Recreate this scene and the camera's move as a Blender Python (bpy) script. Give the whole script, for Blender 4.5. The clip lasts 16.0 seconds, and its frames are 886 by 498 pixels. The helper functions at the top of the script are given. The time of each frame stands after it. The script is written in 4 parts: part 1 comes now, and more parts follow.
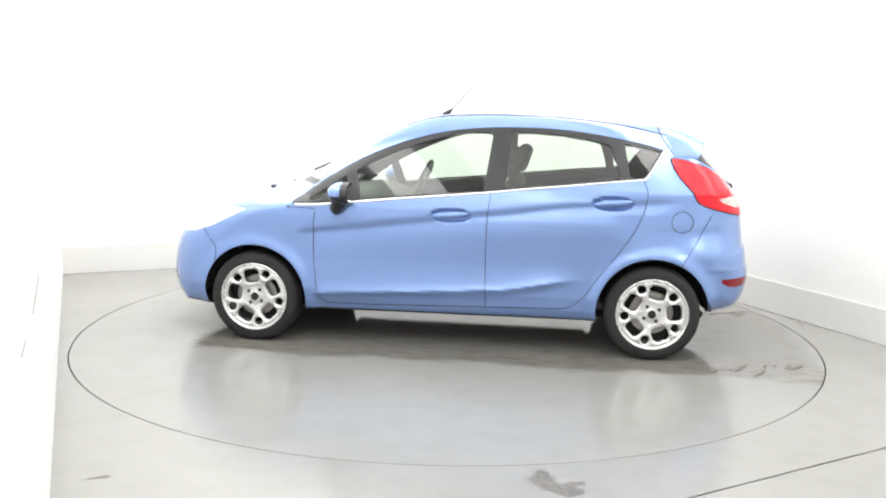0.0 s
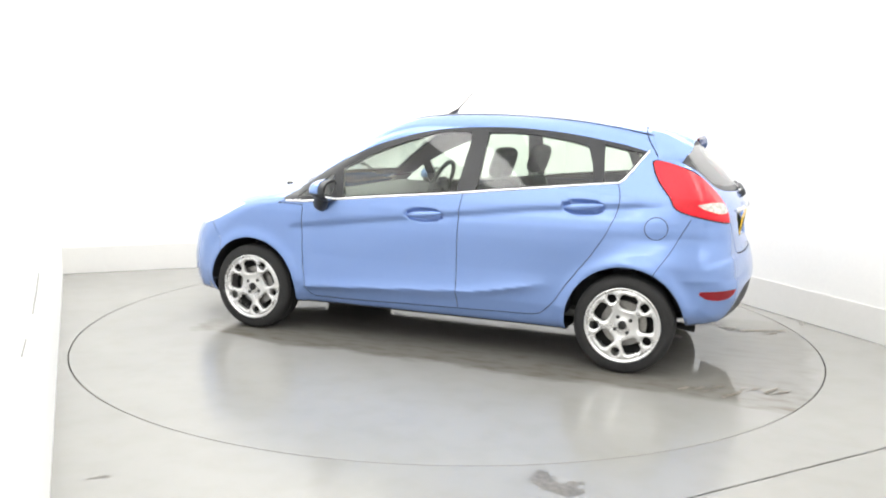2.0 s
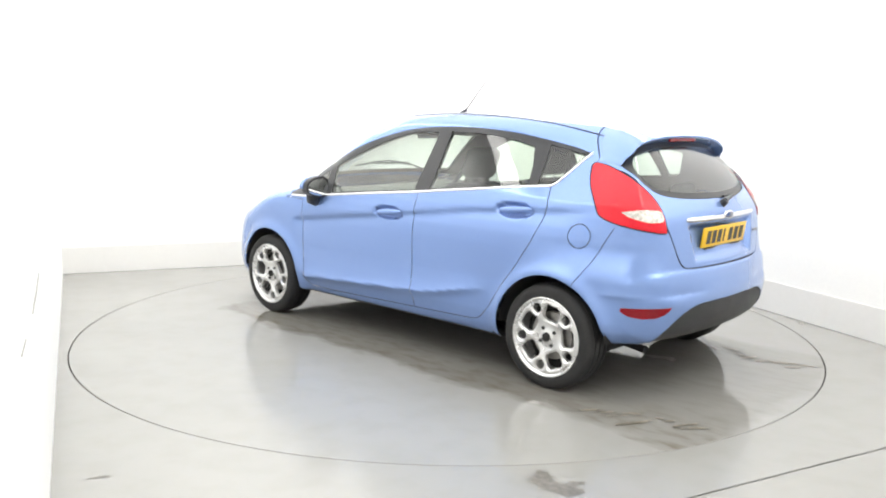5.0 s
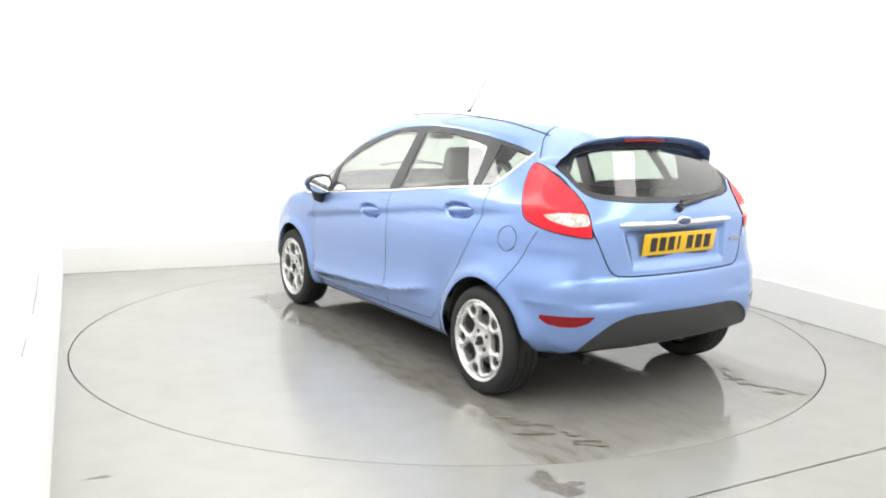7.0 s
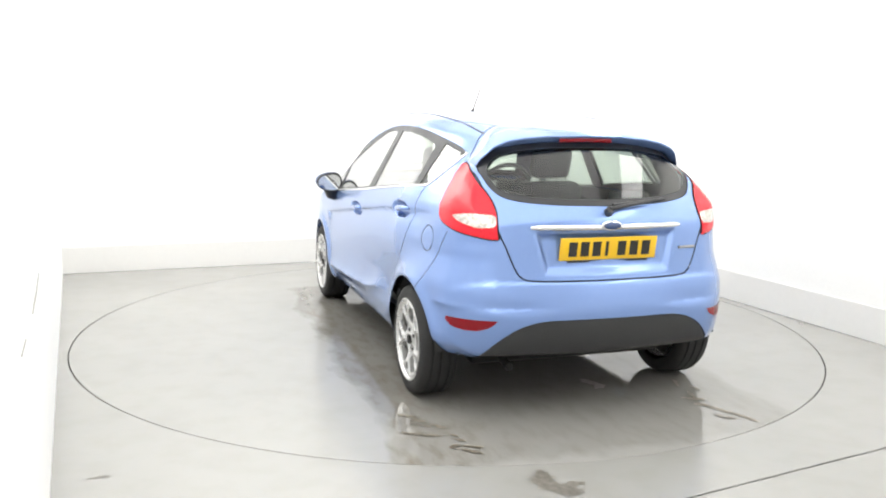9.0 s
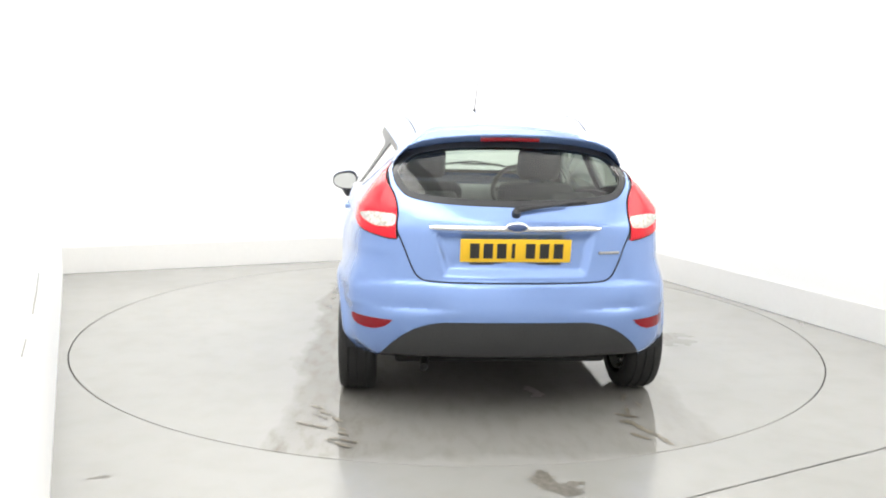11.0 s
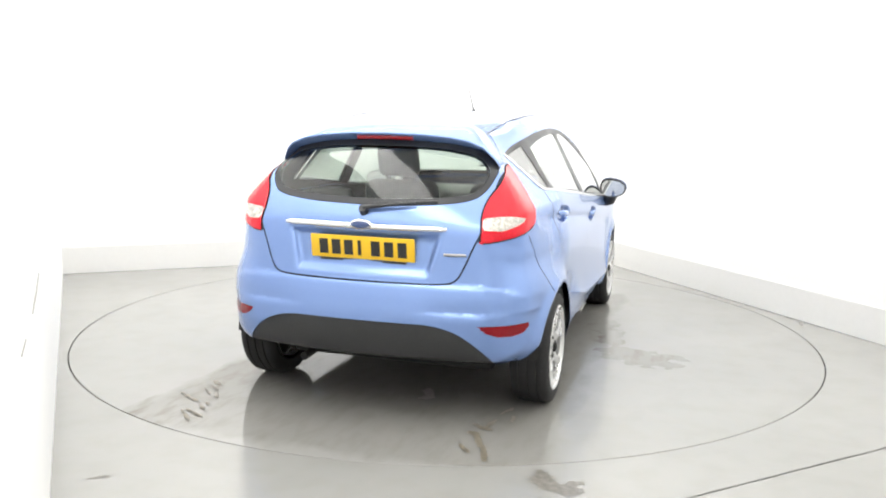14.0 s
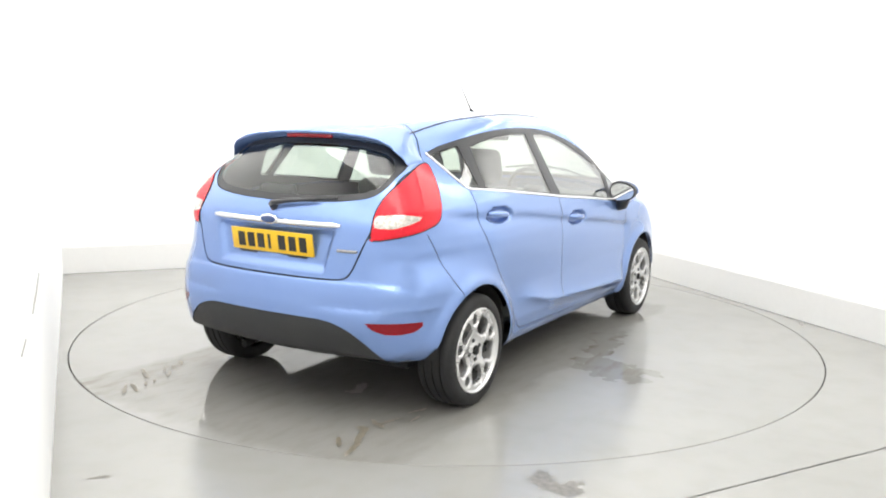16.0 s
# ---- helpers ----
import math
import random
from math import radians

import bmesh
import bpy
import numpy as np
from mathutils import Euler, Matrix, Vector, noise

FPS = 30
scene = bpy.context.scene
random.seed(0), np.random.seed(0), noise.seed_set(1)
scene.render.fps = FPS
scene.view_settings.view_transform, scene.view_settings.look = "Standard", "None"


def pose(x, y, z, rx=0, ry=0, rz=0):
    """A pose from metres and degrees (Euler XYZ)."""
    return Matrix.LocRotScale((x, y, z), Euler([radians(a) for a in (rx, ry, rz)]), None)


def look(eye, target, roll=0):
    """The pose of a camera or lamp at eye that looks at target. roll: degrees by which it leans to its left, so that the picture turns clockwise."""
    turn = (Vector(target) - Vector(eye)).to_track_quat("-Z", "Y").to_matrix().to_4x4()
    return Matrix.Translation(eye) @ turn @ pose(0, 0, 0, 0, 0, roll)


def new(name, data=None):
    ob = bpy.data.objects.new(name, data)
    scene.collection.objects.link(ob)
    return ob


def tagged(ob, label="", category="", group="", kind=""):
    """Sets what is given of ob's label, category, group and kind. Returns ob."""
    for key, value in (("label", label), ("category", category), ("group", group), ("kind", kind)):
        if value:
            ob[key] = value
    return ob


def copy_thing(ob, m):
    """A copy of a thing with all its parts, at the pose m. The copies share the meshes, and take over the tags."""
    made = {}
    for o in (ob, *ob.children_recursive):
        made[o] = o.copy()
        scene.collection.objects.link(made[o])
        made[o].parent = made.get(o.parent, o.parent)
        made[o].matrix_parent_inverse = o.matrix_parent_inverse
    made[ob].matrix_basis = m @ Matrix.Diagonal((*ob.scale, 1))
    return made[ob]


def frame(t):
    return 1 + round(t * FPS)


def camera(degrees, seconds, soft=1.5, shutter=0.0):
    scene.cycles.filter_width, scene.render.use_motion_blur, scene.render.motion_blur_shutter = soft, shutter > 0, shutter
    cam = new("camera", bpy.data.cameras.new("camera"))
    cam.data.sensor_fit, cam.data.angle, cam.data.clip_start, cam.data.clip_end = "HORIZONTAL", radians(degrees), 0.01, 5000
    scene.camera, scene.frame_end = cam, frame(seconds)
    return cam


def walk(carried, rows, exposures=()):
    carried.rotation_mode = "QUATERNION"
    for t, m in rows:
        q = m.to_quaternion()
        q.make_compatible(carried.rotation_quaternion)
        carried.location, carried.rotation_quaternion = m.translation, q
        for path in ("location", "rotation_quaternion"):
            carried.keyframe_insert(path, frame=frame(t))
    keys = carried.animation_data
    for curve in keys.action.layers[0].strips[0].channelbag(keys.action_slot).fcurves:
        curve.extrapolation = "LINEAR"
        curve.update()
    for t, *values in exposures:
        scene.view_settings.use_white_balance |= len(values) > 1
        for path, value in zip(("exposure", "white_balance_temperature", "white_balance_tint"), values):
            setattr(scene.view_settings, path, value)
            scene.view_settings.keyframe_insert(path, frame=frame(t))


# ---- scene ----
# Camera: stands still in the near corner of the room.
cam = camera(55.44, 16.0, soft=2.0)
EYE = Vector((0.0, -5.780, 1.440))
PITCH, YAW = 0.1549, -0.0027
AIM = EYE + Vector((math.sin(YAW) * math.cos(PITCH), math.cos(YAW) * math.cos(PITCH), -math.sin(PITCH)))
walk(cam, [(0.0, look(EYE, AIM, 1.02)), (16.0, look(EYE, AIM, 1.02))], exposures=[(0.0, 0.0), (16.0, 0.0)])

# The turntable's axis is the origin; the room stands turned by 22.5 degrees about it.
ROOM = pose(0, 0, 0, 0, 0, 22.5)
LEFT, RIGHT, BACK, FRONT, HIGH = -2.535, 2.57, 2.78, -6.6, 3.3
BAND = 0.24
DISC_R = 2.442
DISC_C = Vector((0.019, 0.004, 0.0))
TURN_RATE, TURN_START = -7.129, 172.84
CAR_OFF = Vector((-0.100, -0.181, 0.0))

# ---- light ----
world = bpy.data.worlds.new("world")
scene.world = world
world.use_nodes = True
world.node_tree.nodes["Background"].inputs[0].default_value = (1, 1, 1, 1)
world.node_tree.nodes["Background"].inputs[1].default_value = 0.3


def area_lamp(name, x, y, z, sx, sy, watts, rx=0, ry=0, color=(1, 0.985, 0.955)):
    data = bpy.data.lights.new(name, "AREA")
    data.shape, data.size, data.size_y, data.energy, data.color = "RECTANGLE", sx, sy, watts, color
    ob = new(name, data)
    ob.matrix_world = ROOM @ pose(x, y, z, rx, ry, 0)
    return ob


# unseen tilted strips, added along the ceiling's edges to brighten the walls; a broad unseen panel lights the turntable
# from above
area_lamp("wall_fill_right", 1.72, -1.9, HIGH - 0.32, 0.9, 8.6, 138, 0, -30)
area_lamp("wall_fill_left", -1.68, -1.9, HIGH - 0.32, 0.9, 8.6, 134, 0, 30)
area_lamp("wall_fill_back", 0.0, 1.92, HIGH - 0.32, 2.9, 0.9, 62, 30, 0)
area_lamp("ceiling_lamp_middle", 0.0, -1.8, HIGH - 0.08, 2.4, 6.8, 78)


# ---- materials ----
def material(name):
    m = bpy.data.materials.new(name)
    m.use_nodes = True
    return m, m.node_tree.nodes, m.node_tree.links, m.node_tree.nodes["Principled BSDF"]


def noise_node(nodes, links, scale, detail=4, coord="Object", stretch=None):
    tc = nodes.new("ShaderNodeTexCoord")
    n = nodes.new("ShaderNodeTexNoise")
    n.inputs["Scale"].default_value, n.inputs["Detail"].default_value = scale, detail
    if stretch:
        mp = nodes.new("ShaderNodeMapping")
        mp.inputs["Scale"].default_value = stretch
        links.new(tc.outputs[coord], mp.inputs["Vector"])
        links.new(mp.outputs["Vector"], n.inputs["Vector"])
    else:
        links.new(tc.outputs[coord], n.inputs["Vector"])
    return n


def ramp(nodes, links, src, stops):
    r = nodes.new("ShaderNodeValToRGB")
    el = r.color_ramp.elements
    while len(el) < len(stops):
        el.new(0.5)
    for e, (p, c) in zip(el, stops):
        e.position, e.color = p, c if len(c) == 4 else (*c, 1)
    links.new(src, r.inputs["Fac"])
    return r


def simple(name, color, rough=0.5, metal=0.0, grain=60.0, vary=0.12, bump=0.05, coat=0.0, spec=0.5, rvary=0.1):
    """A plain surface with fine grain, broad stains and slight relief."""
    m, nodes, links, p = material(name)
    p.inputs["Metallic"].default_value = metal
    p.inputs["Coat Weight"].default_value = coat
    p.inputs["Coat Roughness"].default_value = 0.04
    p.inputs["Specular IOR Level"].default_value = spec
    fine, broad = noise_node(nodes, links, grain), noise_node(nodes, links, grain / 14)
    mix = nodes.new("ShaderNodeMath")
    mix.operation = "ADD"
    links.new(fine.outputs["Fac"], mix.inputs[0])
    links.new(broad.outputs["Fac"], mix.inputs[1])
    half = nodes.new("ShaderNodeMath")
    half.operation = "MULTIPLY"
    half.inputs[1].default_value = 0.5
    links.new(mix.outputs[0], half.inputs[0])
    lo = [c * (1 - vary) for c in color]
    hi = [min(1, c * (1 + vary)) for c in color]
    r = ramp(nodes, links, half.outputs[0], [(0.3, lo), (0.7, hi)])
    links.new(r.outputs["Color"], p.inputs["Base Color"])
    rr = ramp(nodes, links, broad.outputs["Fac"], [(0.3, [max(0, rough - rvary * rough)] * 3), (0.7, [min(1, rough + rvary * rough)] * 3)])
    links.new(rr.outputs["Color"], p.inputs["Roughness"])
    if bump:
        b = nodes.new("ShaderNodeBump")
        b.inputs["Strength"].default_value, b.inputs["Distance"].default_value = bump, 0.01
        links.new(fine.outputs["Fac"], b.inputs["Height"])
        links.new(b.outputs["Normal"], p.inputs["Normal"])
    return m


def floor_material(name, color, wet=False):
    """Grey floor paint: worn, stained and glossy; wet where the car has dripped, with brown silt in drifts and the
    car's dark reflection painted in along one side.
    """
    m, nodes, links, p = material(name)
    fine = noise_node(nodes, links, 45, 6)
    broad = noise_node(nodes, links, 1.1, 5)
    mid = noise_node(nodes, links, 5.5, 7)
    base = ramp(nodes, links, broad.outputs["Fac"], [(0.3, [c * 0.97 for c in color]), (0.7, [min(1, c * 1.02) for c in color])])
    dirt = ramp(nodes, links, mid.outputs["Fac"], [(0.45, (1, 1, 1)), (0.75, (0.95, 0.945, 0.93))])
    mul = nodes.new("ShaderNodeMix")
    mul.data_type, mul.blend_type = "RGBA", "MULTIPLY"
    mul.inputs[0].default_value = 1.0
    links.new(base.outputs["Color"], mul.inputs[6])
    links.new(dirt.outputs["Color"], mul.inputs[7])
    rough = ramp(nodes, links, broad.outputs["Fac"], [(0.3, (0.15, 0.15, 0.15)), (0.7, (0.27, 0.27, 0.27))])
    out_color, out_rough = mul.outputs[2], rough.outputs["Color"]
    if wet:
        def calc(op, a, b=None, c=None):
            n = nodes.new("ShaderNodeMath")
            n.operation = op
            for k, v in enumerate((a, b, c)):
                if v is None:
                    continue
                if isinstance(v, (int, float)):
                    n.inputs[k].default_value = v
                else:
                    links.new(v, n.inputs[k])
            return n.outputs[0]

        def blend(fac, a, b):
            n = nodes.new("ShaderNodeMix")
            n.data_type = "RGBA"
            links.new(fac, n.inputs[0])
            for k, v in ((6, a), (7, b)):
                if isinstance(v, tuple):
                    n.inputs[k].default_value = (*v, 1)
                else:
                    links.new(v, n.inputs[k])
            return n.outputs[2]
        tc, sep = nodes.new("ShaderNodeTexCoord"), nodes.new("ShaderNodeSeparateXYZ")
        links.new(tc.outputs["Object"], sep.inputs[0])
        drift = noise_node(nodes, links, 2.4, 7, stretch=(0.8, 1.5, 1)).outputs["Fac"]
        silt = noise_node(nodes, links, 10.0, 7, stretch=(0.6, 1.5, 1)).outputs["Fac"]
        # distance from the rim of the wet patch, roughened by the drifts
        dx = calc("SUBTRACT", 1.95, calc("ABSOLUTE", calc("ADD", sep.outputs["X"], 0.40)))
        dy = calc("SUBTRACT", 1.02, calc("ABSOLUTE", calc("ADD", sep.outputs["Y"], 0.10)))
        depth = calc("ADD", calc("SMOOTH_MIN", dx, dy, 0.25), calc("MULTIPLY_ADD", drift, 0.40, -0.18))
        damp = ramp(nodes, links, depth, [(0.0, (0, 0, 0)), (0.07, (1, 1, 1))]).outputs["Color"]
        # silt gathers, and the car's painted reflection lies, along the side that the water ran to
        side = ramp(nodes, links, sep.outputs["Y"], [(0.35, (0.25, 0.25, 0.25)), (0.78, (1, 1, 1))]).outputs["Color"]
        ahead = nodes.new("ShaderNodeMapRange")
        for k, v in ((1, -2.0), (2, -1.35), (3, 0.25), (4, 1.0)):
            ahead.inputs[k].default_value = v
        links.new(sep.outputs["X"], ahead.inputs[0])
        # darkens the wet colour on that side, painting in the car's dark reflection
        wet_reflection = calc("MULTIPLY", side, ahead.outputs[0])
        brown = calc("MULTIPLY", side, ramp(nodes, links, silt, [(0.46, (0, 0, 0)), (0.75, (0.8, 0.8, 0.8))]).outputs["Color"])
        soaked = blend(wet_reflection, blend(drift, (0.240, 0.234, 0.218), (0.285, 0.280, 0.266)), blend(drift, (0.165, 0.158, 0.140), (0.225, 0.218, 0.200)))
        soaked = blend(brown, soaked, (0.135, 0.118, 0.085))
        out_color = blend(damp, out_color, soaked)
        out_rough = blend(damp, out_rough, (0.055, 0.055, 0.055))
    links.new(out_color, p.inputs["Base Color"])
    links.new(out_rough, p.inputs["Roughness"])
    b = nodes.new("ShaderNodeBump")
    b.inputs["Strength"].default_value, b.inputs["Distance"].default_value = 0.02, 0.01
    links.new(fine.outputs["Fac"], b.inputs["Height"])
    links.new(b.outputs["Normal"], p.inputs["Normal"])
    p.inputs["Specular IOR Level"].default_value = 0.5
    return m


def wet_material():
    """Floor paint under a film of dirty water: brownish silt in drifts, mirror gloss."""
    m, nodes, links, p = material("wet_floor_paint")
    drift = noise_node(nodes, links, 2.2, 6, stretch=(0.55, 1.6, 1))
    silt = noise_node(nodes, links, 9.0, 7, stretch=(0.5, 1.3, 1))
    base = ramp(nodes, links, drift.outputs["Fac"], [(0.33, (0.20, 0.192, 0.172)), (0.70, (0.255, 0.25, 0.235))])
    specks = ramp(nodes, links, silt.outputs["Fac"], [(0.30, (0.72, 0.68, 0.60)), (0.50, (1, 1, 1))])
    mul = nodes.new("ShaderNodeMix")
    mul.data_type, mul.blend_type = "RGBA", "MULTIPLY"
    mul.inputs[0].default_value = 1.0
    links.new(base.outputs["Color"], mul.inputs[6])
    links.new(specks.outputs["Color"], mul.inputs[7])
    links.new(mul.outputs[2], p.inputs["Base Color"])
    rough = ramp(nodes, links, silt.outputs["Fac"], [(0.35, (0.15, 0.15, 0.15)), (0.62, (0.045, 0.045, 0.045))])
    links.new(rough.outputs["Color"], p.inputs["Roughness"])
    ripple = noise_node(nodes, links, 7.0, 3)
    b = nodes.new("ShaderNodeBump")
    b.inputs["Strength"].default_value, b.inputs["Distance"].default_value = 0.05, 0.01
    links.new(ripple.outputs["Fac"], b.inputs["Height"])
    links.new(b.outputs["Normal"], p.inputs["Normal"])
    return m


def glass_material(name, tint, gloss=1.0):
    """Thin car glass: tinted see-through with mirror gloss."""
    m, nodes, links, p = material(name)
    nodes.remove(p)
    out = nodes["Material Output"]
    tr, gl, lw, mx = (nodes.new("ShaderNode" + k) for k in ("BsdfTransparent", "BsdfGlossy", "LayerWeight", "MixShader"))
    tr.inputs[0].default_value = (*tint, 1)
    gl.inputs["Roughness"].default_value = 0.03
    lw.inputs["Blend"].default_value = 0.5
    power, scale = nodes.new("ShaderNodeMath"), nodes.new("ShaderNodeMath")
    power.operation, scale.operation = "POWER", "MULTIPLY_ADD"
    power.inputs[1].default_value = 3.0
    scale.inputs[1].default_value, scale.inputs[2].default_value = 0.9 * gloss, 0.05 * gloss
    links.new(lw.outputs["Facing"], power.inputs[0])
    links.new(power.outputs[0], scale.inputs[0])
    links.new(scale.outputs[0], mx.inputs[0])
    links.new(tr.outputs[0], mx.inputs[1])
    links.new(gl.outputs[0], mx.inputs[2])
    links.new(mx.outputs[0], out.inputs["Surface"])
    return m


def paint_material():
    m, nodes, links, p = material("blue_metallic_paint")
    flake = noise_node(nodes, links, 900, 2)
    broad = noise_node(nodes, links, 3, 3)
    r = ramp(nodes, links, flake.outputs["Fac"], [(0.35, (0.176, 0.285, 0.585)), (0.65, (0.236, 0.356, 0.675))])
    links.new(r.outputs["Color"], p.inputs["Base Color"])
    p.inputs["Metallic"].default_value = 0.5
    rr = ramp(nodes, links, broad.outputs["Fac"], [(0.3, (0.215, 0.215, 0.215)), (0.7, (0.25, 0.25, 0.25))])
    links.new(rr.outputs["Color"], p.inputs["Roughness"])
    p.inputs["Coat Weight"].default_value = 0.55
    p.inputs["Coat Roughness"].default_value = 0.03
    return m


M = {
    "wall": simple("white_wall_paint", (0.85, 0.85, 0.836), 0.85, grain=40, vary=0.02, bump=0.02),
    "band": simple("grey_kick_band", (0.74, 0.735, 0.715), 0.45, grain=25, vary=0.02, bump=0.02),
    "floor": floor_material("grey_floor_paint", (0.30, 0.297, 0.284)),
    "disc": floor_material("disc_paint", (0.30, 0.297, 0.284), True),
    "wet": wet_material(),
    "seam": simple("dark_joint", (0.03, 0.03, 0.03), 0.8, grain=80),
    "stain": simple("dark_stain", (0.15, 0.14, 0.122), 0.3, grain=40, vary=0.6),
    "mud": simple("brown_mud", (0.19, 0.17, 0.13), 0.35, grain=50, vary=0.5),
    "paint": paint_material(),
    "black": simple("black_trim_plastic", (0.022, 0.023, 0.026), 0.35, grain=120, vary=0.2),
    "gap": simple("dark_shut_line", (0.012, 0.013, 0.016), 0.8, grain=120),
    "bumper": simple("grained_grey_plastic", (0.032, 0.033, 0.035), 0.55, grain=160, vary=0.2, bump=0.2),
    "rubber": simple("tyre_rubber", (0.016, 0.016, 0.017), 0.75, grain=90, vary=0.3, bump=0.15),
    "alloy": simple("silver_alloy", (0.72, 0.72, 0.72), 0.28, metal=0.75, grain=120, vary=0.05, bump=0.02),
    "steel": simple("brake_steel", (0.30, 0.29, 0.28), 0.4, metal=0.8, grain=60, vary=0.3),
    "chrome": simple("chrome", (0.85, 0.85, 0.86), 0.08, metal=1.0, grain=30, vary=0.03, bump=0),
    "red": simple("red_lens", (0.70, 0.012, 0.028), 0.22, grain=90, vary=0.15, bump=0.08, coat=0.25, spec=0.3),
    "darkred": simple("dark_red_lens", (0.22, 0.004, 0.010), 0.25, grain=90, vary=0.15, coat=0.2, spec=0.3),
    "clear": simple("clear_lens", (0.58, 0.54, 0.50), 0.12, metal=0.4, grain=55, vary=0.75, bump=0.5, coat=0.8),
    "lamp": simple("silver_headlamp_lens", (0.78, 0.79, 0.80), 0.10, metal=0.5, grain=40, vary=0.2, bump=0.2, coat=0.9),
    "cloth": simple("dark_seat_cloth", (0.045, 0.047, 0.05), 0.9, grain=150, vary=0.35, bump=0.3),
    "inner": simple("dark_cabin_plastic", (0.09, 0.092, 0.09), 0.6, grain=90, vary=0.2, bump=0.1),
    "lining": simple("grey_headlining", (0.25, 0.25, 0.24), 0.9, grain=100, vary=0.1, bump=0.1),
    "plate": simple("yellow_plate", (0.85, 0.52, 0.02), 0.3, grain=40, vary=0.05, bump=0),
    "ink": simple("black_plate_ink", (0.02, 0.02, 0.02), 0.4, grain=40),
    "badge": simple("dark_blue_badge", (0.02, 0.05, 0.16), 0.2, grain=40, coat=1.0),
    "glass": glass_material("green_tinted_glass", (0.80, 0.87, 0.80), 1.5),
    "backglass": glass_material("rear_tinted_glass", (0.70, 0.77, 0.72), 1.0),
    "mirror": simple("mirror_glass", (0.75, 0.77, 0.78), 0.03, metal=1.0, grain=20, vary=0.02, bump=0),
    "under": simple("dark_underbody", (0.02, 0.02, 0.02), 0.9, grain=30, vary=0.3),
}


# ---- mesh tools ----
def part(name, bm, mat, parent=None, label="", smooth=None):
    """Link a bmesh as one mesh object under a thing or a part."""
    me = bpy.data.meshes.new(name)
    bm.to_mesh(me)
    bm.free()
    me.materials.append(mat)
    if smooth is not None:
        me.polygons.foreach_set("use_smooth", [True] * len(me.polygons))
        me.set_sharp_from_angle(angle=radians(smooth))
    ob = new(name, me)
    if parent:
        ob.parent = parent
    if label:
        tagged(ob, label)
    return ob


def box(bm, x0, x1, y0, y1, z0, z1, m=None):
    vs = [bm.verts.new((x, y, z)) for x in (x0, x1) for y in (y0, y1) for z in (z0, z1)]
    if m:
        for v in vs:
            v.co = m @ v.co
    for q in ((0, 1, 3, 2), (4, 6, 7, 5), (0, 4, 5, 1), (2, 3, 7, 6), (0, 2, 6, 4), (1, 5, 7, 3)):
        bm.faces.new([vs[i] for i in q])
    return vs


def bevelled(x0, x1, y0, y1, z0, z1, r, seg=3, m=None):
    bm = bmesh.new()
    box(bm, x0, x1, y0, y1, z0, z1)
    bmesh.ops.bevel(bm, geom=bm.edges[:], offset=r, segments=seg, affect="EDGES", profile=0.5)
    if m:
        bmesh.ops.transform(bm, matrix=m, verts=bm.verts)
    bmesh.ops.recalc_face_normals(bm, faces=bm.faces)
    return bm


def lathe(profile, seg=64, axis="y", bm=None):
    """Turn a profile of (radius, along) pairs about the y or z axis."""
    bm = bm or bmesh.new()
    rings = []
    for r, a in profile:
        ring = []
        for i in range(seg):
            t = 2 * math.pi * i / seg
            c = (r * math.cos(t), a, r * math.sin(t)) if axis == "y" else (r * math.cos(t), r * math.sin(t), a)
            ring.append(bm.verts.new(c))
        rings.append(ring)
    for a, b in zip(rings, rings[1:]):
        for i in range(seg):
            bm.faces.new((a[i], a[(i + 1) % seg], b[(i + 1) % seg], b[i]))
    bmesh.ops.recalc_face_normals(bm, faces=bm.faces)
    return bm


def tube(points, radius, seg=10, flat=1.0, bm=None, closed=False):
    """A round bar along points; flat squeezes it along its second axis. Tapered if radius is a list."""
    bm = bm or bmesh.new()
    pts = [Vector(p) for p in points]
    n = len(pts)
    rings = []
    for i, p in enumerate(pts):
        if closed:
            d = pts[(i + 1) % n] - pts[i - 1]
        else:
            d = pts[min(i + 1, n - 1)] - pts[max(i - 1, 0)]
        d.normalize()
        up = Vector((0, 0, 1)) if abs(d.z) < 0.9 else Vector((1, 0, 0))
        s = d.cross(up).normalized()
        u = s.cross(d)
        r = radius[i] if isinstance(radius, (list, tuple)) else radius
        rings.append([bm.verts.new(p + (s * math.cos(t) * flat + u * math.sin(t)) * r) for t in (2 * math.pi * k / seg for k in range(seg))])
    for i in range(n if closed else n - 1):
        a, b = rings[i], rings[(i + 1) % n]
        for k in range(seg):
            bm.faces.new((a[k], a[(k + 1) % seg], b[(k + 1) % seg], b[k]))
    if not closed:
        bm.faces.new(rings[0][::-1])
        bm.faces.new(rings[-1])
    bmesh.ops.recalc_face_normals(bm, faces=bm.faces)
    return bm


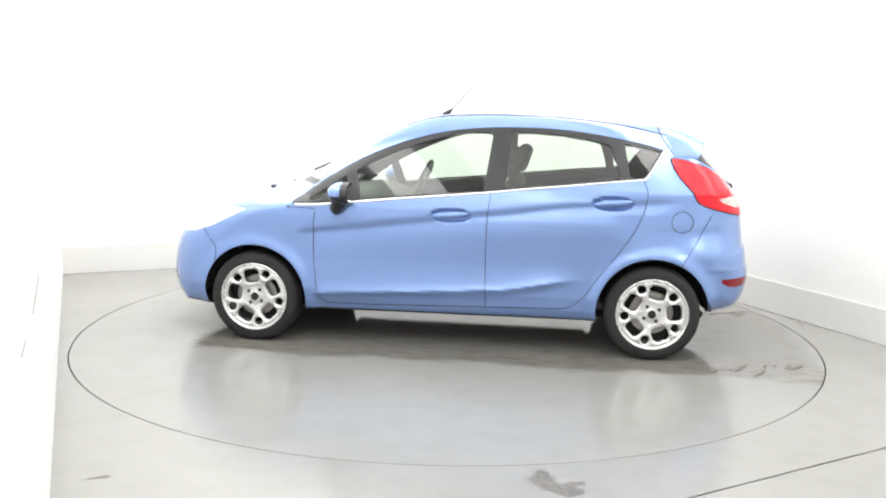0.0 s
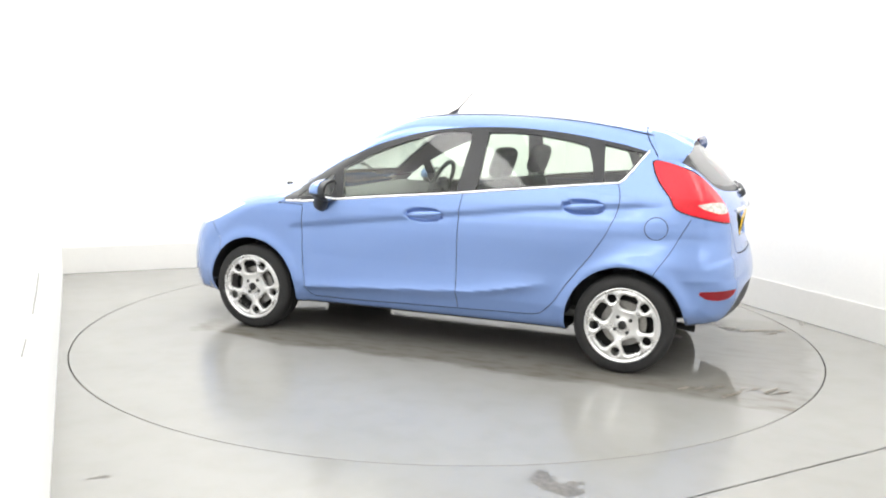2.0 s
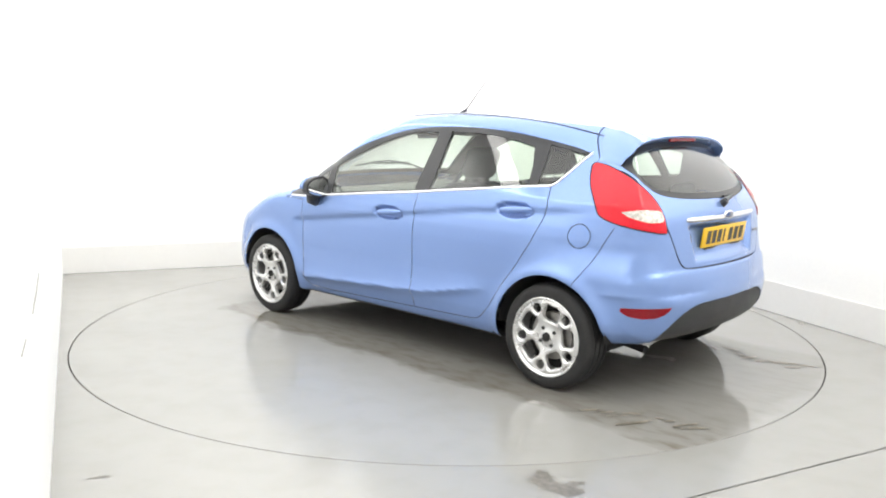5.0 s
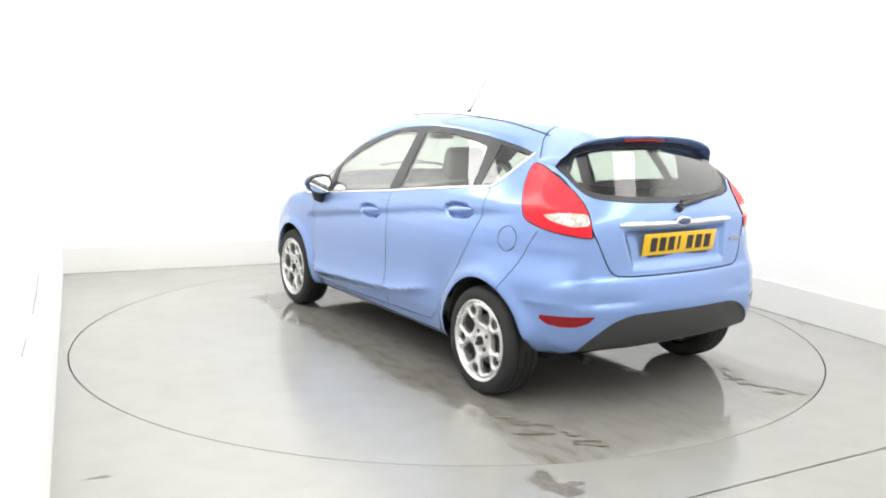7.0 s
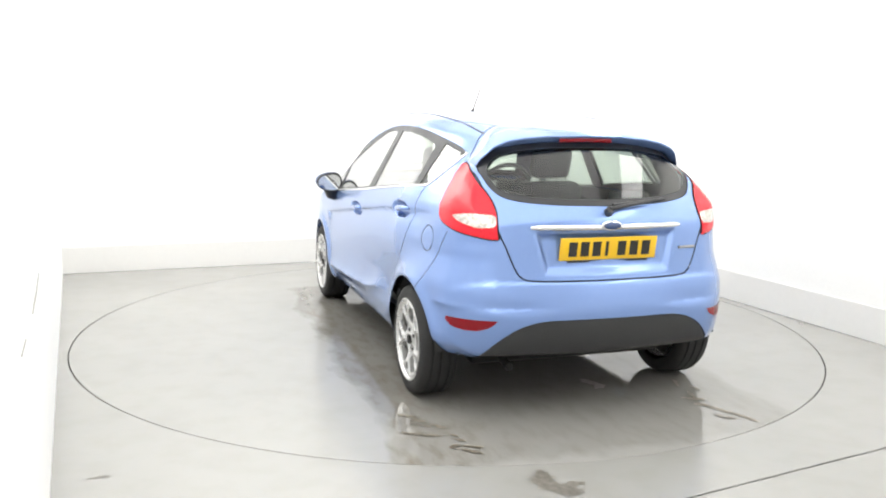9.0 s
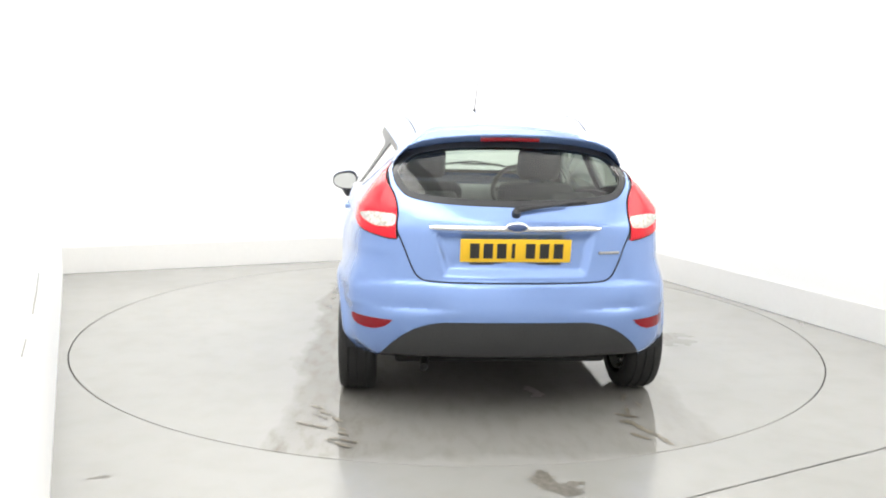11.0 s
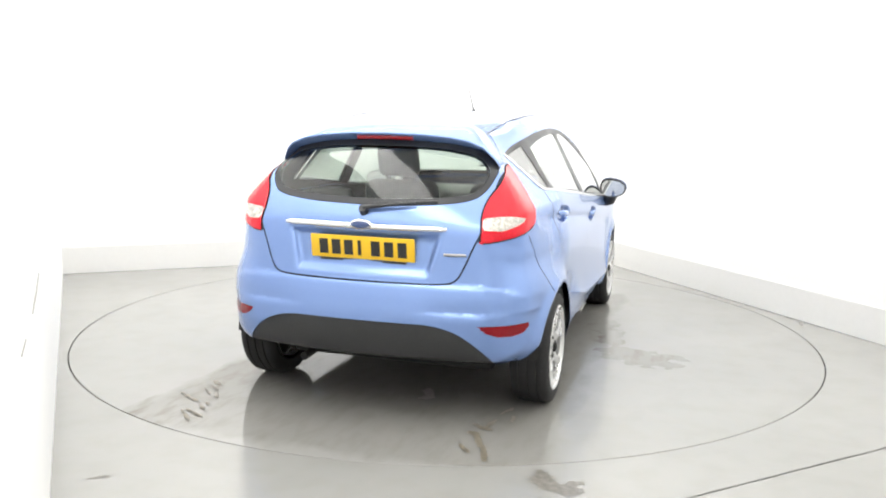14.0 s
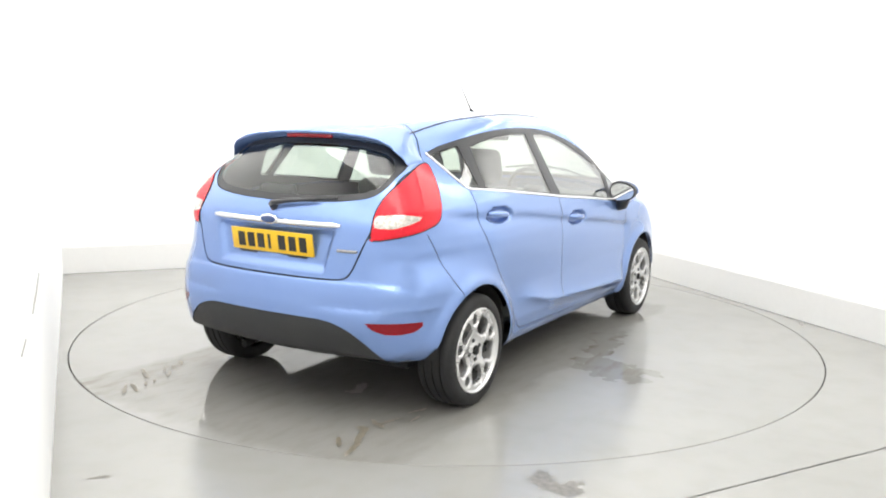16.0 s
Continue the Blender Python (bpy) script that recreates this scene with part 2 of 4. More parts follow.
# ---- room ----
def build_room():
    def wall(name, x0, x1, y0, y1, z0, z1, mat, label):
        bm = bmesh.new()
        box(bm, x0, x1, y0, y1, z0, z1)
        bmesh.ops.recalc_face_normals(bm, faces=bm.faces)
        ob = part(name, bm, mat)
        ob.matrix_world = ROOM
        return tagged(ob, label, "wall", kind="structure")

    t = 0.15
    wall("wall_back", LEFT - t, RIGHT + t, BACK, BACK + t, 0, HIGH, M["wall"], "plain white painted studio wall")
    wall("wall_right", RIGHT, RIGHT + t, FRONT, BACK, 0, HIGH, M["wall"], "plain white painted studio wall")
    left = wall("wall_left", -t, 0, FRONT - BACK, 0, 0, HIGH, M["wall"], "plain white painted studio wall")
    left.matrix_world = ROOM @ pose(LEFT, BACK, 0, 0, 0, 1.25)
    wall("wall_front", LEFT - t, RIGHT + t, FRONT - t, FRONT, 0, HIGH, M["wall"], "plain white painted studio wall")
    c = wall("ceiling", LEFT - t, RIGHT + t, FRONT - t, BACK + t, HIGH, HIGH + t, M["wall"], "plain white studio ceiling")
    tagged(c, category="ceiling")
    e = 0.016
    for name, a in (("baseboard_back", (LEFT, RIGHT, BACK - e, BACK - 0.002)), ("baseboard_right", (RIGHT - e, RIGHT - 0.002, FRONT, BACK - e))):
        bm = bmesh.new()
        vs = box(bm, *a, 0, BAND)
        bmesh.ops.recalc_face_normals(bm, faces=bm.faces)
        bmesh.ops.bevel(bm, geom=bm.edges[:], offset=0.004, segments=2, affect="EDGES")
        ob = part(name, bm, M["band"])
        ob.matrix_world = ROOM
        tagged(ob, "pale grey painted kick band along the wall foot", "baseboard", kind="structure")
    a, b, c, d = (ROOM @ Vector(p) for p in ((-2.432, -1.887, 0.834), (-2.420, -2.457, 0.808), (-2.411, -2.86, 0.824), (-2.407, -3.06, 0.832)))
    bm = tube([a, a.lerp(b, 0.5) + Vector((0, 0, -0.004)), b], [0.002, 0.0035, 0.003], 6)
    crack = part("wall_seam", tube([c, d], 0.002, 6, bm=bm), M["stain"])
    tagged(crack, "thin grey joint line on the white wall", "joint", kind="structure")
    # floor with a round hole for the turntable
    bm = bmesh.new()
    seg = 160
    mid = ROOM.inverted() @ DISC_C
    ring = [bm.verts.new((mid.x + DISC_R * math.cos(2 * math.pi * i / seg), mid.y + DISC_R * math.sin(2 * math.pi * i / seg), 0)) for i in range(seg)]
    low = [bm.verts.new((v.co.x, v.co.y, -0.10)) for v in ring]
    seam_y, seam_k = -2.846, 0.094

    def edge_point(a, y0):
        c, s = math.cos(a), math.sin(a)
        k = min([(RIGHT if c > 0 else LEFT) / c if abs(c) > 1e-6 else 1e9, BACK / s if s > 1e-6 else (y0 / (s - seam_k * c) if s - seam_k * c < -1e-6 else 1e9)])
        return (c * k, s * k, 0)
    outer = [bm.verts.new(edge_point(2 * math.pi * i / seg, seam_y + 0.004)) for i in range(seg)]
    for i in range(seg):
        j = (i + 1) % seg
        bm.faces.new((ring[i], outer[i], outer[j], ring[j]))
        bm.faces.new((ring[i], ring[j], low[j], low[i]))
    f1 = [bm.verts.new(p) for p in ((LEFT, FRONT, 0), (RIGHT, FRONT, 0), (RIGHT, seam_y + seam_k * RIGHT - 0.004, 0), (LEFT, seam_y + seam_k * LEFT - 0.004, 0))]
    bm.faces.new(f1)
    f2 = [bm.verts.new(p) for p in ((LEFT, FRONT, -0.10), (RIGHT, FRONT, -0.10), (RIGHT, BACK, -0.10), (LEFT, BACK, -0.10))]
    bm.faces.new(f2)
    ob = part("floor", bm, M["floor"])
    ob.matrix_world = ROOM
    tagged(ob, "glossy light grey painted studio floor", "floor", kind="structure")
    # the turning disc
    prof = [(0.02, 0.0), (DISC_R - 0.0095, 0.0), (DISC_R - 0.0075, -0.002), (DISC_R - 0.0075, -0.095)]
    bm = lathe(prof, 160, "z")
    disc = part("turntable", bm, M["disc"], smooth=30)
    tagged(disc, "round grey turntable flush in the floor, damp with dirty patches", "turntable")
    bm = bmesh.new()
    bmesh.ops.create_circle(bm, cap_ends=True, segments=32, radius=0.021)
    bmesh.ops.translate(bm, vec=(0, 0, 0.0005), verts=bm.verts)
    part("hub_cover", bm, M["disc"], disc)
    return disc


disc = build_room()

# ---- car body: one smooth solid, cut into panels along its shut lines ----
AXLE, HUB_Z, ARCH_R = 1.2445, 0.287, 0.338


def sm(x):
    x = np.clip(x, 0, 1)
    return x * x * (3 - 2 * x)


def curve_through(pts, n=6):
    """Points of a smooth open curve through pts."""
    p = np.array(pts, float)
    q = np.vstack([2 * p[0] - p[1], p, 2 * p[-1] - p[-2]])
    out = []
    for i in range(1, len(q) - 2):
        a, b, c, d = q[i - 1:i + 3]
        for k in range(n):
            t = k / n
            out.append(0.5 * (2 * b + (c - a) * t + (2 * a - 5 * b + 4 * c - d) * t * t + (3 * b - a - 3 * c + d) * t ** 3))
    out.append(p[-1])
    return np.array(out)


def poly_sd(p, poly):
    """Signed distance of points to a closed outline, negative inside."""
    v = np.asarray(poly, float)
    best = np.full(len(p), 1e9)
    inside = np.zeros(len(p), bool)
    for a, b in zip(v, np.roll(v, -1, 0)):
        e = b - a
        w = p - a
        k = np.clip((w @ e) / max(e @ e, 1e-12), 0, 1)
        best = np.minimum(best, ((w - k[:, None] * e) ** 2).sum(1))
        if a[1] != b[1]:
            cond = (a[1] <= p[:, 1]) != (b[1] <= p[:, 1])
            inside ^= cond & (p[:, 0] < a[0] + (p[:, 1] - a[1]) * e[0] / e[1])
    return np.where(inside, -1, 1) * np.sqrt(best)


# outlines in side view (x, z)
WINDOW_TOP = [(1.005, 0.897), (0.848, 1.012), (0.713, 1.103), (0.54, 1.195), (0.366, 1.268), (0.191, 1.322), (0.015, 1.360), (-0.161, 1.379),
              (-0.337, 1.386), (-0.511, 1.386), (-0.685, 1.376), (-0.857, 1.356), (-1.028, 1.327), (-1.196, 1.292), (-1.300, 1.262)]
WINDOW = np.vstack([curve_through(WINDOW_TOP, 4), [(-1.247, 1.187), (-1.195, 1.112), (-1.165, 1.089), (-0.696, 1.044), (-0.226, 0.993), (0.337, 0.942), (0.62, 0.913), (0.833, 0.892), (0.97, 0.890)]])
FRONT_GLASS = [(0.60, 1.105), (0.43, 1.192), (0.30, 1.246), (0.187, 1.288), (0.012, 1.338), (-0.10, 1.352), (-0.235, 1.352), (-0.245, 1.33), (-0.205, 1.004), (0.337, 0.955), (0.555, 0.932)]
VENT_GLASS = [(0.66, 1.075), (0.90, 0.915), (0.62, 0.930)]
REAR_GLASS = [(-0.350, 1.354), (-0.51, 1.356), (-0.687, 1.343), (-0.85, 1.318), (-0.965, 1.290), (-1.005, 1.190), (-1.030, 1.085), (-0.696, 1.056), (-0.335, 1.020)]
QUARTER_GLASS = [(-1.055, 1.300), (-1.275, 1.255), (-1.185, 1.115), (-1.150, 1.097), (-1.085, 1.092)]
FRONT_DOOR = [(1.02, 0.872), (0.835, 0.865), (0.845, 0.811), (0.854, 0.722), (0.854, 0.579), (0.844, 0.435), (0.825, 0.320), (0.800, 0.282), (0.760, 0.266), (0.538, 0.264),
              (-0.236, 0.283), (-0.229, 0.621), (-0.235, 0.863), (-0.252, 0.990), (-0.26, 1.30), (0.6, 1.05)]
REAR_DOOR = [(-0.252, 0.990), (-0.235, 0.863), (-0.229, 0.621), (-0.236, 0.283), (-0.690, 0.294), (-0.740, 0.300), (-0.780, 0.322), (-0.840, 0.385), (-0.919, 0.505), (-1.044, 0.669), (-1.121, 0.791),
             (-1.172, 0.905), (-1.190, 0.985), (-1.185, 1.035), (-1.165, 1.085), (-1.12, 1.2), (-0.26, 1.30)]
HEADLAMP = [(1.80, 0.775), (1.66, 0.812), (1.562, 0.836), (1.45, 0.853), (1.302, 0.846), (1.414, 0.79), (1.527, 0.733), (1.66, 0.690), (1.84, 0.67), (1.9, 0.72)]
# outlines seen from behind (half width, z)
BACK_GLASS = np.vstack([curve_through([(0.0, 1.330), (0.25, 1.325), (0.42, 1.302), (0.50, 1.276), (0.560, 1.222)], 4), curve_through([(0.572, 1.185), (0.556, 1.130), (0.510, 1.078), (0.42, 1.054), (0.25, 1.040), (0.0, 1.034)], 4), [(-0.1, 1.034), (-0.1, 1.330)]])
GATE = np.vstack([[(-0.1, 1.47), (0.40, 1.43), (0.545, 1.33), (0.600, 1.220), (0.590, 1.15)], curve_through([(0.575, 1.054), (0.556, 0.930), (0.523, 0.850), (0.480, 0.745), (0.448, 0.702), (0.390, 0.687), (0.20, 0.684), (0.0, 0.684)], 4), [(-0.1, 0.684)]])
DIFFUSER = np.vstack([curve_through([(0.0, 0.506), (0.22, 0.505), (0.36, 0.500), (0.47, 0.468), (0.56, 0.405), (0.625, 0.33), (0.65, 0.28)], 4), [(0.66, 0.1), (-0.1, 0.1), (-0.1, 0.506)]])
REFLECTOR = [(0.563, 0.506), (0.605, 0.472), (0.650, 0.454), (0.705, 0.452), (0.748, 0.462), (0.766, 0.485), (0.764, 0.506)]
# tail lamp and its clear lens, seen square on to the rear corner: ((x + half width) / sqrt 2, z)
TAIL_LAMP = np.vstack([curve_through([(-0.530, 1.200), (-0.548, 1.213), (-0.594, 1.203), (-0.640, 1.178), (-0.685, 1.148), (-0.730, 1.113), (-0.773, 1.075), (-0.813, 1.028), (-0.842, 0.970), (-0.861, 0.880)], 4),
                       curve_through([(-0.820, 0.882), (-0.742, 0.895), (-0.683, 0.906), (-0.588, 0.930), (-0.530, 0.958), (-0.514, 1.000), (-0.508, 1.050), (-0.506, 1.100), (-0.514, 1.150)], 4)])
CLEAR_LENS = curve_through([(-0.620, 0.984), (-0.675, 0.992), (-0.728, 0.996), (-0.800, 0.990), (-0.832, 0.983), (-0.843, 0.940), (-0.800, 0.934), (-0.757, 0.934), (-0.675, 0.955), (-0.630, 0.974)], 3)
GRILLE = [(-0.1, 0.655), (0.40, 0.665), (0.46, 0.640), (0.40, 0.610), (-0.1, 0.605)]
INTAKE = [(-0.1, 0.500), (0.36, 0.500), (0.50, 0.330), (0.48, 0.290), (-0.1, 0.285)]


# centre-line profile (x forward, z up)
PROFILE = np.vstack([
    curve_through([(-1.492, 1.345), (-1.44, 1.382), (-1.36, 1.408), (-1.19, 1.428), (-0.88, 1.455), (-0.5, 1.477), (-0.2, 1.481), (0.1, 1.464), (0.3, 1.420),
                   (0.5, 1.350), (0.7, 1.253), (0.9, 1.137), (1.09, 1.015)]),
    curve_through([(1.12, 0.985), (1.32, 0.950), (1.535, 0.905), (1.69, 0.850), (1.81, 0.780), (1.91, 0.70), (1.97, 0.60), (2.00, 0.45),
                   (1.99, 0.32), (1.93, 0.22)]),
    np.array([(1.80, 0.205), (0.9, 0.212), (-0.9, 0.215), (-1.40, 0.235), (-1.62, 0.285)]),
    curve_through([(-1.78, 0.300), (-1.850, 0.330), (-1.892, 0.43), (-1.902, 0.53), (-1.890, 0.61), (-1.874, 0.672)]),
    curve_through([(-1.860, 0.685), (-1.852, 0.74), (-1.839, 0.85), (-1.824, 0.95), (-1.798, 1.005), (-1.747, 1.075), (-1.636, 1.205), (-1.518, 1.322)]),
])
SD_X0, SD_Z0, SD_H = -2.15, 0.0, 0.01
SD_NX, SD_NZ = 450, 175
_gx, _gz = np.meshgrid(SD_X0 + SD_H * np.arange(SD_NX), SD_Z0 + SD_H * np.arange(SD_NZ), indexing="ij")
SD = poly_sd(np.stack([_gx.ravel(), _gz.ravel()], 1), PROFILE).reshape(SD_NX, SD_NZ)


def profile_sd(x, z):
    u = np.clip((x - SD_X0) / SD_H, 0, SD_NX - 1.001)
    v = np.clip((z - SD_Z0) / SD_H, 0, SD_NZ - 1.001)
    i, j = u.astype(int), v.astype(int)
    f, g = u - i, v - j
    return SD[i, j] * (1 - f) * (1 - g) + SD[i + 1, j] * f * (1 - g) + SD[i, j + 1] * (1 - f) * g + SD[i + 1, j + 1] * f * g


SIDE_Z = [0.15, 0.22, 0.28, 0.36, 0.45, 0.55, 0.65, 0.75, 0.82, 0.88, 0.94, 1.00, 1.06]
SIDE_W = [0.745, 0.790, 0.814, 0.832, 0.833, 0.832, 0.836, 0.842, 0.843, 0.836, 0.822, 0.804, 0.785]


def belt(x):
    return 0.970 - 0.0975 * x


def half_width(x, z):
    zs = np.minimum(belt(x), 1.045 - 0.03 * sm((-0.6 - x) / 0.8))
    w = np.interp(np.minimum(z, zs), SIDE_Z, SIDE_W)
    w = w - (0.515 + 0.375 * sm((-0.5 - x) / 0.9)) * np.maximum(0, z - zs)
    # crease that rises along the doors
    u = z - (0.835 - 0.125 * np.maximum(x, -0.7) - 0.07 * np.minimum(x + 0.7, 0))
    on = sm((0.98 - x) / 0.12) * sm((x + 1.5) / 0.3)
    w = w - 0.022 * on * np.exp(-np.maximum(-u, 0) / 0.075) / (1 + np.exp(np.clip(u / 0.008, -40, 40)))
    # crease low on the doors
    v = z - (0.380 - 0.060 * x + 0.05 * sm((-0.3 - x) / 0.5))
    on = sm((0.88 - x) / 0.08) * sm((x + 0.86) / 0.3)
    w = w + on * np.where(v > 0, 0.030 * np.exp(-v / 0.055), 0.030 * np.exp(v / 0.036)) - 0.005 * on * sm(-v / 0.05)
    # arches and shoulders
    for ax in (AXLE, -AXLE):
        rho = np.hypot(x - ax, z - HUB_Z)
        w = w + 0.020 * np.exp(-((rho - 0.345) / 0.045) ** 2) * (z > 0.2)
    w = w - 0.052 * sm((-0.95 - x) / 0.5) * sm((z - 0.62) / 0.18)
    # cups behind the door handles
    for hx, hz in ((-0.008, 0.848), (-0.985, 0.946)):
        d = ((x - hx) / 0.125) ** 2 + ((z - hz) / 0.040) ** 2
        w = w - 0.026 * sm((1.15 - d) / 0.5)
    w = w - 0.12 * np.maximum(0, (x - 1.1) / 0.95) ** 2 - 0.20 * np.maximum(0, (-1.3 - x) / 0.6) ** 2 * sm((1.15 - z) / 0.3)
    # raised edge line on the bumper corner
    w = w + 0.012 * np.where(z > 0.56, np.exp(-(z - 0.56) / 0.055), np.exp((z - 0.56) / 0.016)) * sm((-1.52 - x) / 0.1)
    return w


def body(p):
    """Below zero inside the car's outer skin."""
    x, y, z = p[:, 0], p[:, 1], p[:, 2]
    ay = np.abs(y)
    xs = x + sm((x - 0.1) / 0.6) * 0.36 * ay ** 2 - sm((-0.5 - x) / 0.6) * 0.20 * ay ** 2
    # number-plate recess in the tailgate
    edge = np.maximum(np.abs(ay) - (0.345 + 0.25 * (z - 0.80)), np.abs(z - 0.815) - 0.092)
    xs = xs - 0.030 * sm((0.016 - edge) / 0.045) * (x < -1.5)
    # ledge of the rear bumper
    rise = np.where(z > 0.565, np.exp(-(z - 0.565) / 0.055), np.exp((z - 0.565) / 0.016))
    xs = xs - 0.014 * rise * (x < -1.5) * sm((ay - 0.22) / 0.25)
    zs = z + 0.075 * ay ** 2 * sm((z - 0.75) / 0.25)
    a = profile_sd(xs, zs)
    b = (ay - half_width(x, z)) * 0.92
    r = 0.065 + 0.055 * sm((-0.9 - x) / 0.5) * sm((1.05 - z) / 0.2) + 0.09 * sm((x - 1.1) / 0.4)
    r = r * (0.35 + 0.65 * sm((z - 0.16) / 0.2))
    return np.where((a > -r) & (b > -r), np.hypot(np.maximum(a + r, 0), np.maximum(b + r, 0)) - r, np.maximum(a, b))


def gradient(p):
    e = 0.007
    g = np.stack([body(p + d) - body(p - d) for d in np.eye(3) * e], 1) / (2 * e)
    return g / np.maximum(np.linalg.norm(g, axis=1, keepdims=True), 1e-9)


def skin(h=0.0165):
    """Surface net of the body: vertices and quads."""
    lo = np.array([-1.97, -0.96 + h / 2, 0.10])
    n = np.array([int(4.08 / h), int(1.92 / h), int(1.42 / h)])
    gx, gy, gz = (lo[k] + h * np.arange(n[k]) for k in range(3))
    X, Y, Z = np.meshgrid(gx, gy, gz, indexing="ij")
    F = body(np.stack([X.ravel(), Y.ravel(), Z.ravel()], 1)).reshape(n)
    S = F < 0
    c = n - 1
    count = np.zeros(c, int)
    corners = [(i, j, k) for i in (0, 1) for j in (0, 1) for k in (0, 1)]
    for i, j, k in corners:
        count += S[i:i + c[0], j:j + c[1], k:k + c[2]]
    active = (count > 0) & (count < 8)
    idx = np.full(c, -1)
    cells = np.argwhere(active)
    idx[active] = np.arange(len(cells))
    v = lo + h * (cells + 0.5)
    for _ in range(6):
        e = 0.004
        g = np.stack([body(v + d) - body(v - d) for d in np.eye(3) * e], 1) / (2 * e)
        step = g * (body(v) / np.maximum((g ** 2).sum(1), 0.05))[:, None]
        v = v - np.clip(step, -h, h)
    quads = []
    for ax in range(3):
        b, d = (ax + 1) % 3, (ax + 2) % 3
        lo_s = [slice(None)] * 3
        hi_s = [slice(None)] * 3
        lo_s[ax], hi_s[ax] = slice(0, -1), slice(1, None)
        A, B = S[tuple(lo_s)], S[tuple(hi_s)]
        for flip, mask in ((False, A & ~B), (True, ~A & B)):
            e = np.argwhere(mask)
            ok = (e[:, b] > 0) & (e[:, d] > 0) & (e[:, b] < c[b]) & (e[:, d] < c[d])
            e = e[ok]
            q = []
            for ob_, od in ((-1, -1), (0, -1), (0, 0), (-1, 0)):
                w = e.copy()
                w[:, b] += ob_
                w[:, d] += od
                q.append(idx[w[:, 0], w[:, 1], w[:, 2]])
            q = np.stack(q, 1)
            quads.append(q[:, ::-1] if flip else q)
    return v, np.vstack(quads)


class Shell:
    """Polygons that can be cut along the zero line of a function of place."""

    def __init__(self, v, quads):
        self.v, self.polys = v, [tuple(q) for q in quads]

    def cut(self, phi):
        val = phi(self.v)
        val = np.where(np.abs(val) < 2e-4, 2e-4, val)
        pos = val > 0
        extra, made, out = [], {}, []
        n = len(self.v)
        lens = np.array([len(q) for q in self.polys])
        flat = np.fromiter((i for q in self.polys for i in q), int, lens.sum())
        sums = np.add.reduceat(pos[flat].astype(int), np.concatenate([[0], np.cumsum(lens)[:-1]]))
        mixed = (sums > 0) & (sums < lens)
        for q, mx in zip(self.polys, mixed):
            if not mx:
                out.append(q)
                continue
            A, B = [], []
            m = len(q)
            for k in range(m):
                i, j = q[k], q[(k + 1) % m]
                (A if pos[i] else B).append(i)
                if pos[i] != pos[j]:
                    key = (i, j) if i < j else (j, i)
                    w = made.get(key)
                    if w is None:
                        t = val[i] / (val[i] - val[j])
                        w = n + len(extra)
                        extra.append(self.v[i] + (self.v[j] - self.v[i]) * t)
                        made[key] = w
                    A.append(w)
                    B.append(w)
            if len(A) > 2:
                out.append(tuple(A))
            if len(B) > 2:
                out.append(tuple(B))
        if extra:
            self.v = np.vstack([self.v, extra])
        self.polys = out

    def centres(self):
        lens = np.array([len(q) for q in self.polys])
        flat = np.fromiter((i for q in self.polys for i in q), int, lens.sum())
        return np.add.reduceat(self.v[flat], np.concatenate([[0], np.cumsum(lens)[:-1]])) / lens[:, None]


def side_region(poly, ymin=0.38):
    poly = np.asarray(poly, float)
    return lambda p: np.maximum(poly_sd(p[:, [0, 2]], poly), ymin - np.abs(p[:, 1]))


def back_region(poly, xmax=-1.38):
    poly = np.asarray(poly, float)
    return lambda p: np.maximum(poly_sd(np.stack([np.abs(p[:, 1]), p[:, 2]], 1), poly), p[:, 0] - xmax)


def corner_region(poly):
    poly = np.asarray(poly, float)
    return lambda p: np.maximum(poly_sd(np.stack([(p[:, 0] + np.abs(p[:, 1])) / math.sqrt(2), p[:, 2]], 1), poly), p[:, 0] + 1.25)


def lamp_region(p):
    return corner_region(TAIL_LAMP)(p)


def lamp_clear(p):
    return corner_region(CLEAR_LENS)(p)


def gate_region(p):
    """The tailgate with the roof spoiler on it."""
    lead = np.interp(p[:, 2], [1.20, 1.225, 1.327, 1.373, 1.45], [-1.385, -1.366, -1.294, -1.274, -1.255])
    upper = np.maximum(p[:, 0] - lead, 1.212 - p[:, 2])
    return np.minimum(upper, back_region(GATE, -1.36)(p))


def front_region(poly):
    poly = np.asarray(poly, float)
    return lambda p: np.maximum(poly_sd(np.stack([np.abs(p[:, 1]), p[:, 2]], 1), poly), 1.55 - p[:, 0])


def windscreen(p):
    ay = np.abs(p[:, 1])
    lim = half_width(p[:, 0], p[:, 2]) - 0.075
    return np.maximum.reduce([ay - lim, 1.005 - p[:, 2], (0.50 - p[:, 0]) - 0.25 * ay ** 2, p[:, 2] - 1.40])


def bonnet(p):
    ay = np.abs(p[:, 1])
    return np.maximum.reduce([ay - (0.70 - 0.16 * np.maximum(0, p[:, 0] - 1.1)), 1.04 - 0.32 * ay ** 2 - p[:, 0], 0.775 - p[:, 2], p[:, 0] + 0.36 * ay ** 2 - 1.83])


def rear_bumper(p):
    """Behind the seam from the tail lamp to the wheel arch, below the tailgate."""
    lead = np.interp(p[:, 2], [0.2, 0.55, 0.606, 0.72, 0.82, 0.92, 1.0], [-1.38, -1.385, -1.41, -1.485, -1.535, -1.59, -1.64])
    return np.maximum((p[:, 0] - lead), p[:, 2] - 0.93)


def front_bumper(p):
    lead = np.interp(p[:, 2], [0.2, 0.60, 0.72], [1.50, 1.50, 1.60])
    return np.maximum(lead - p[:, 0], p[:, 2] - 0.74 - 0.03)


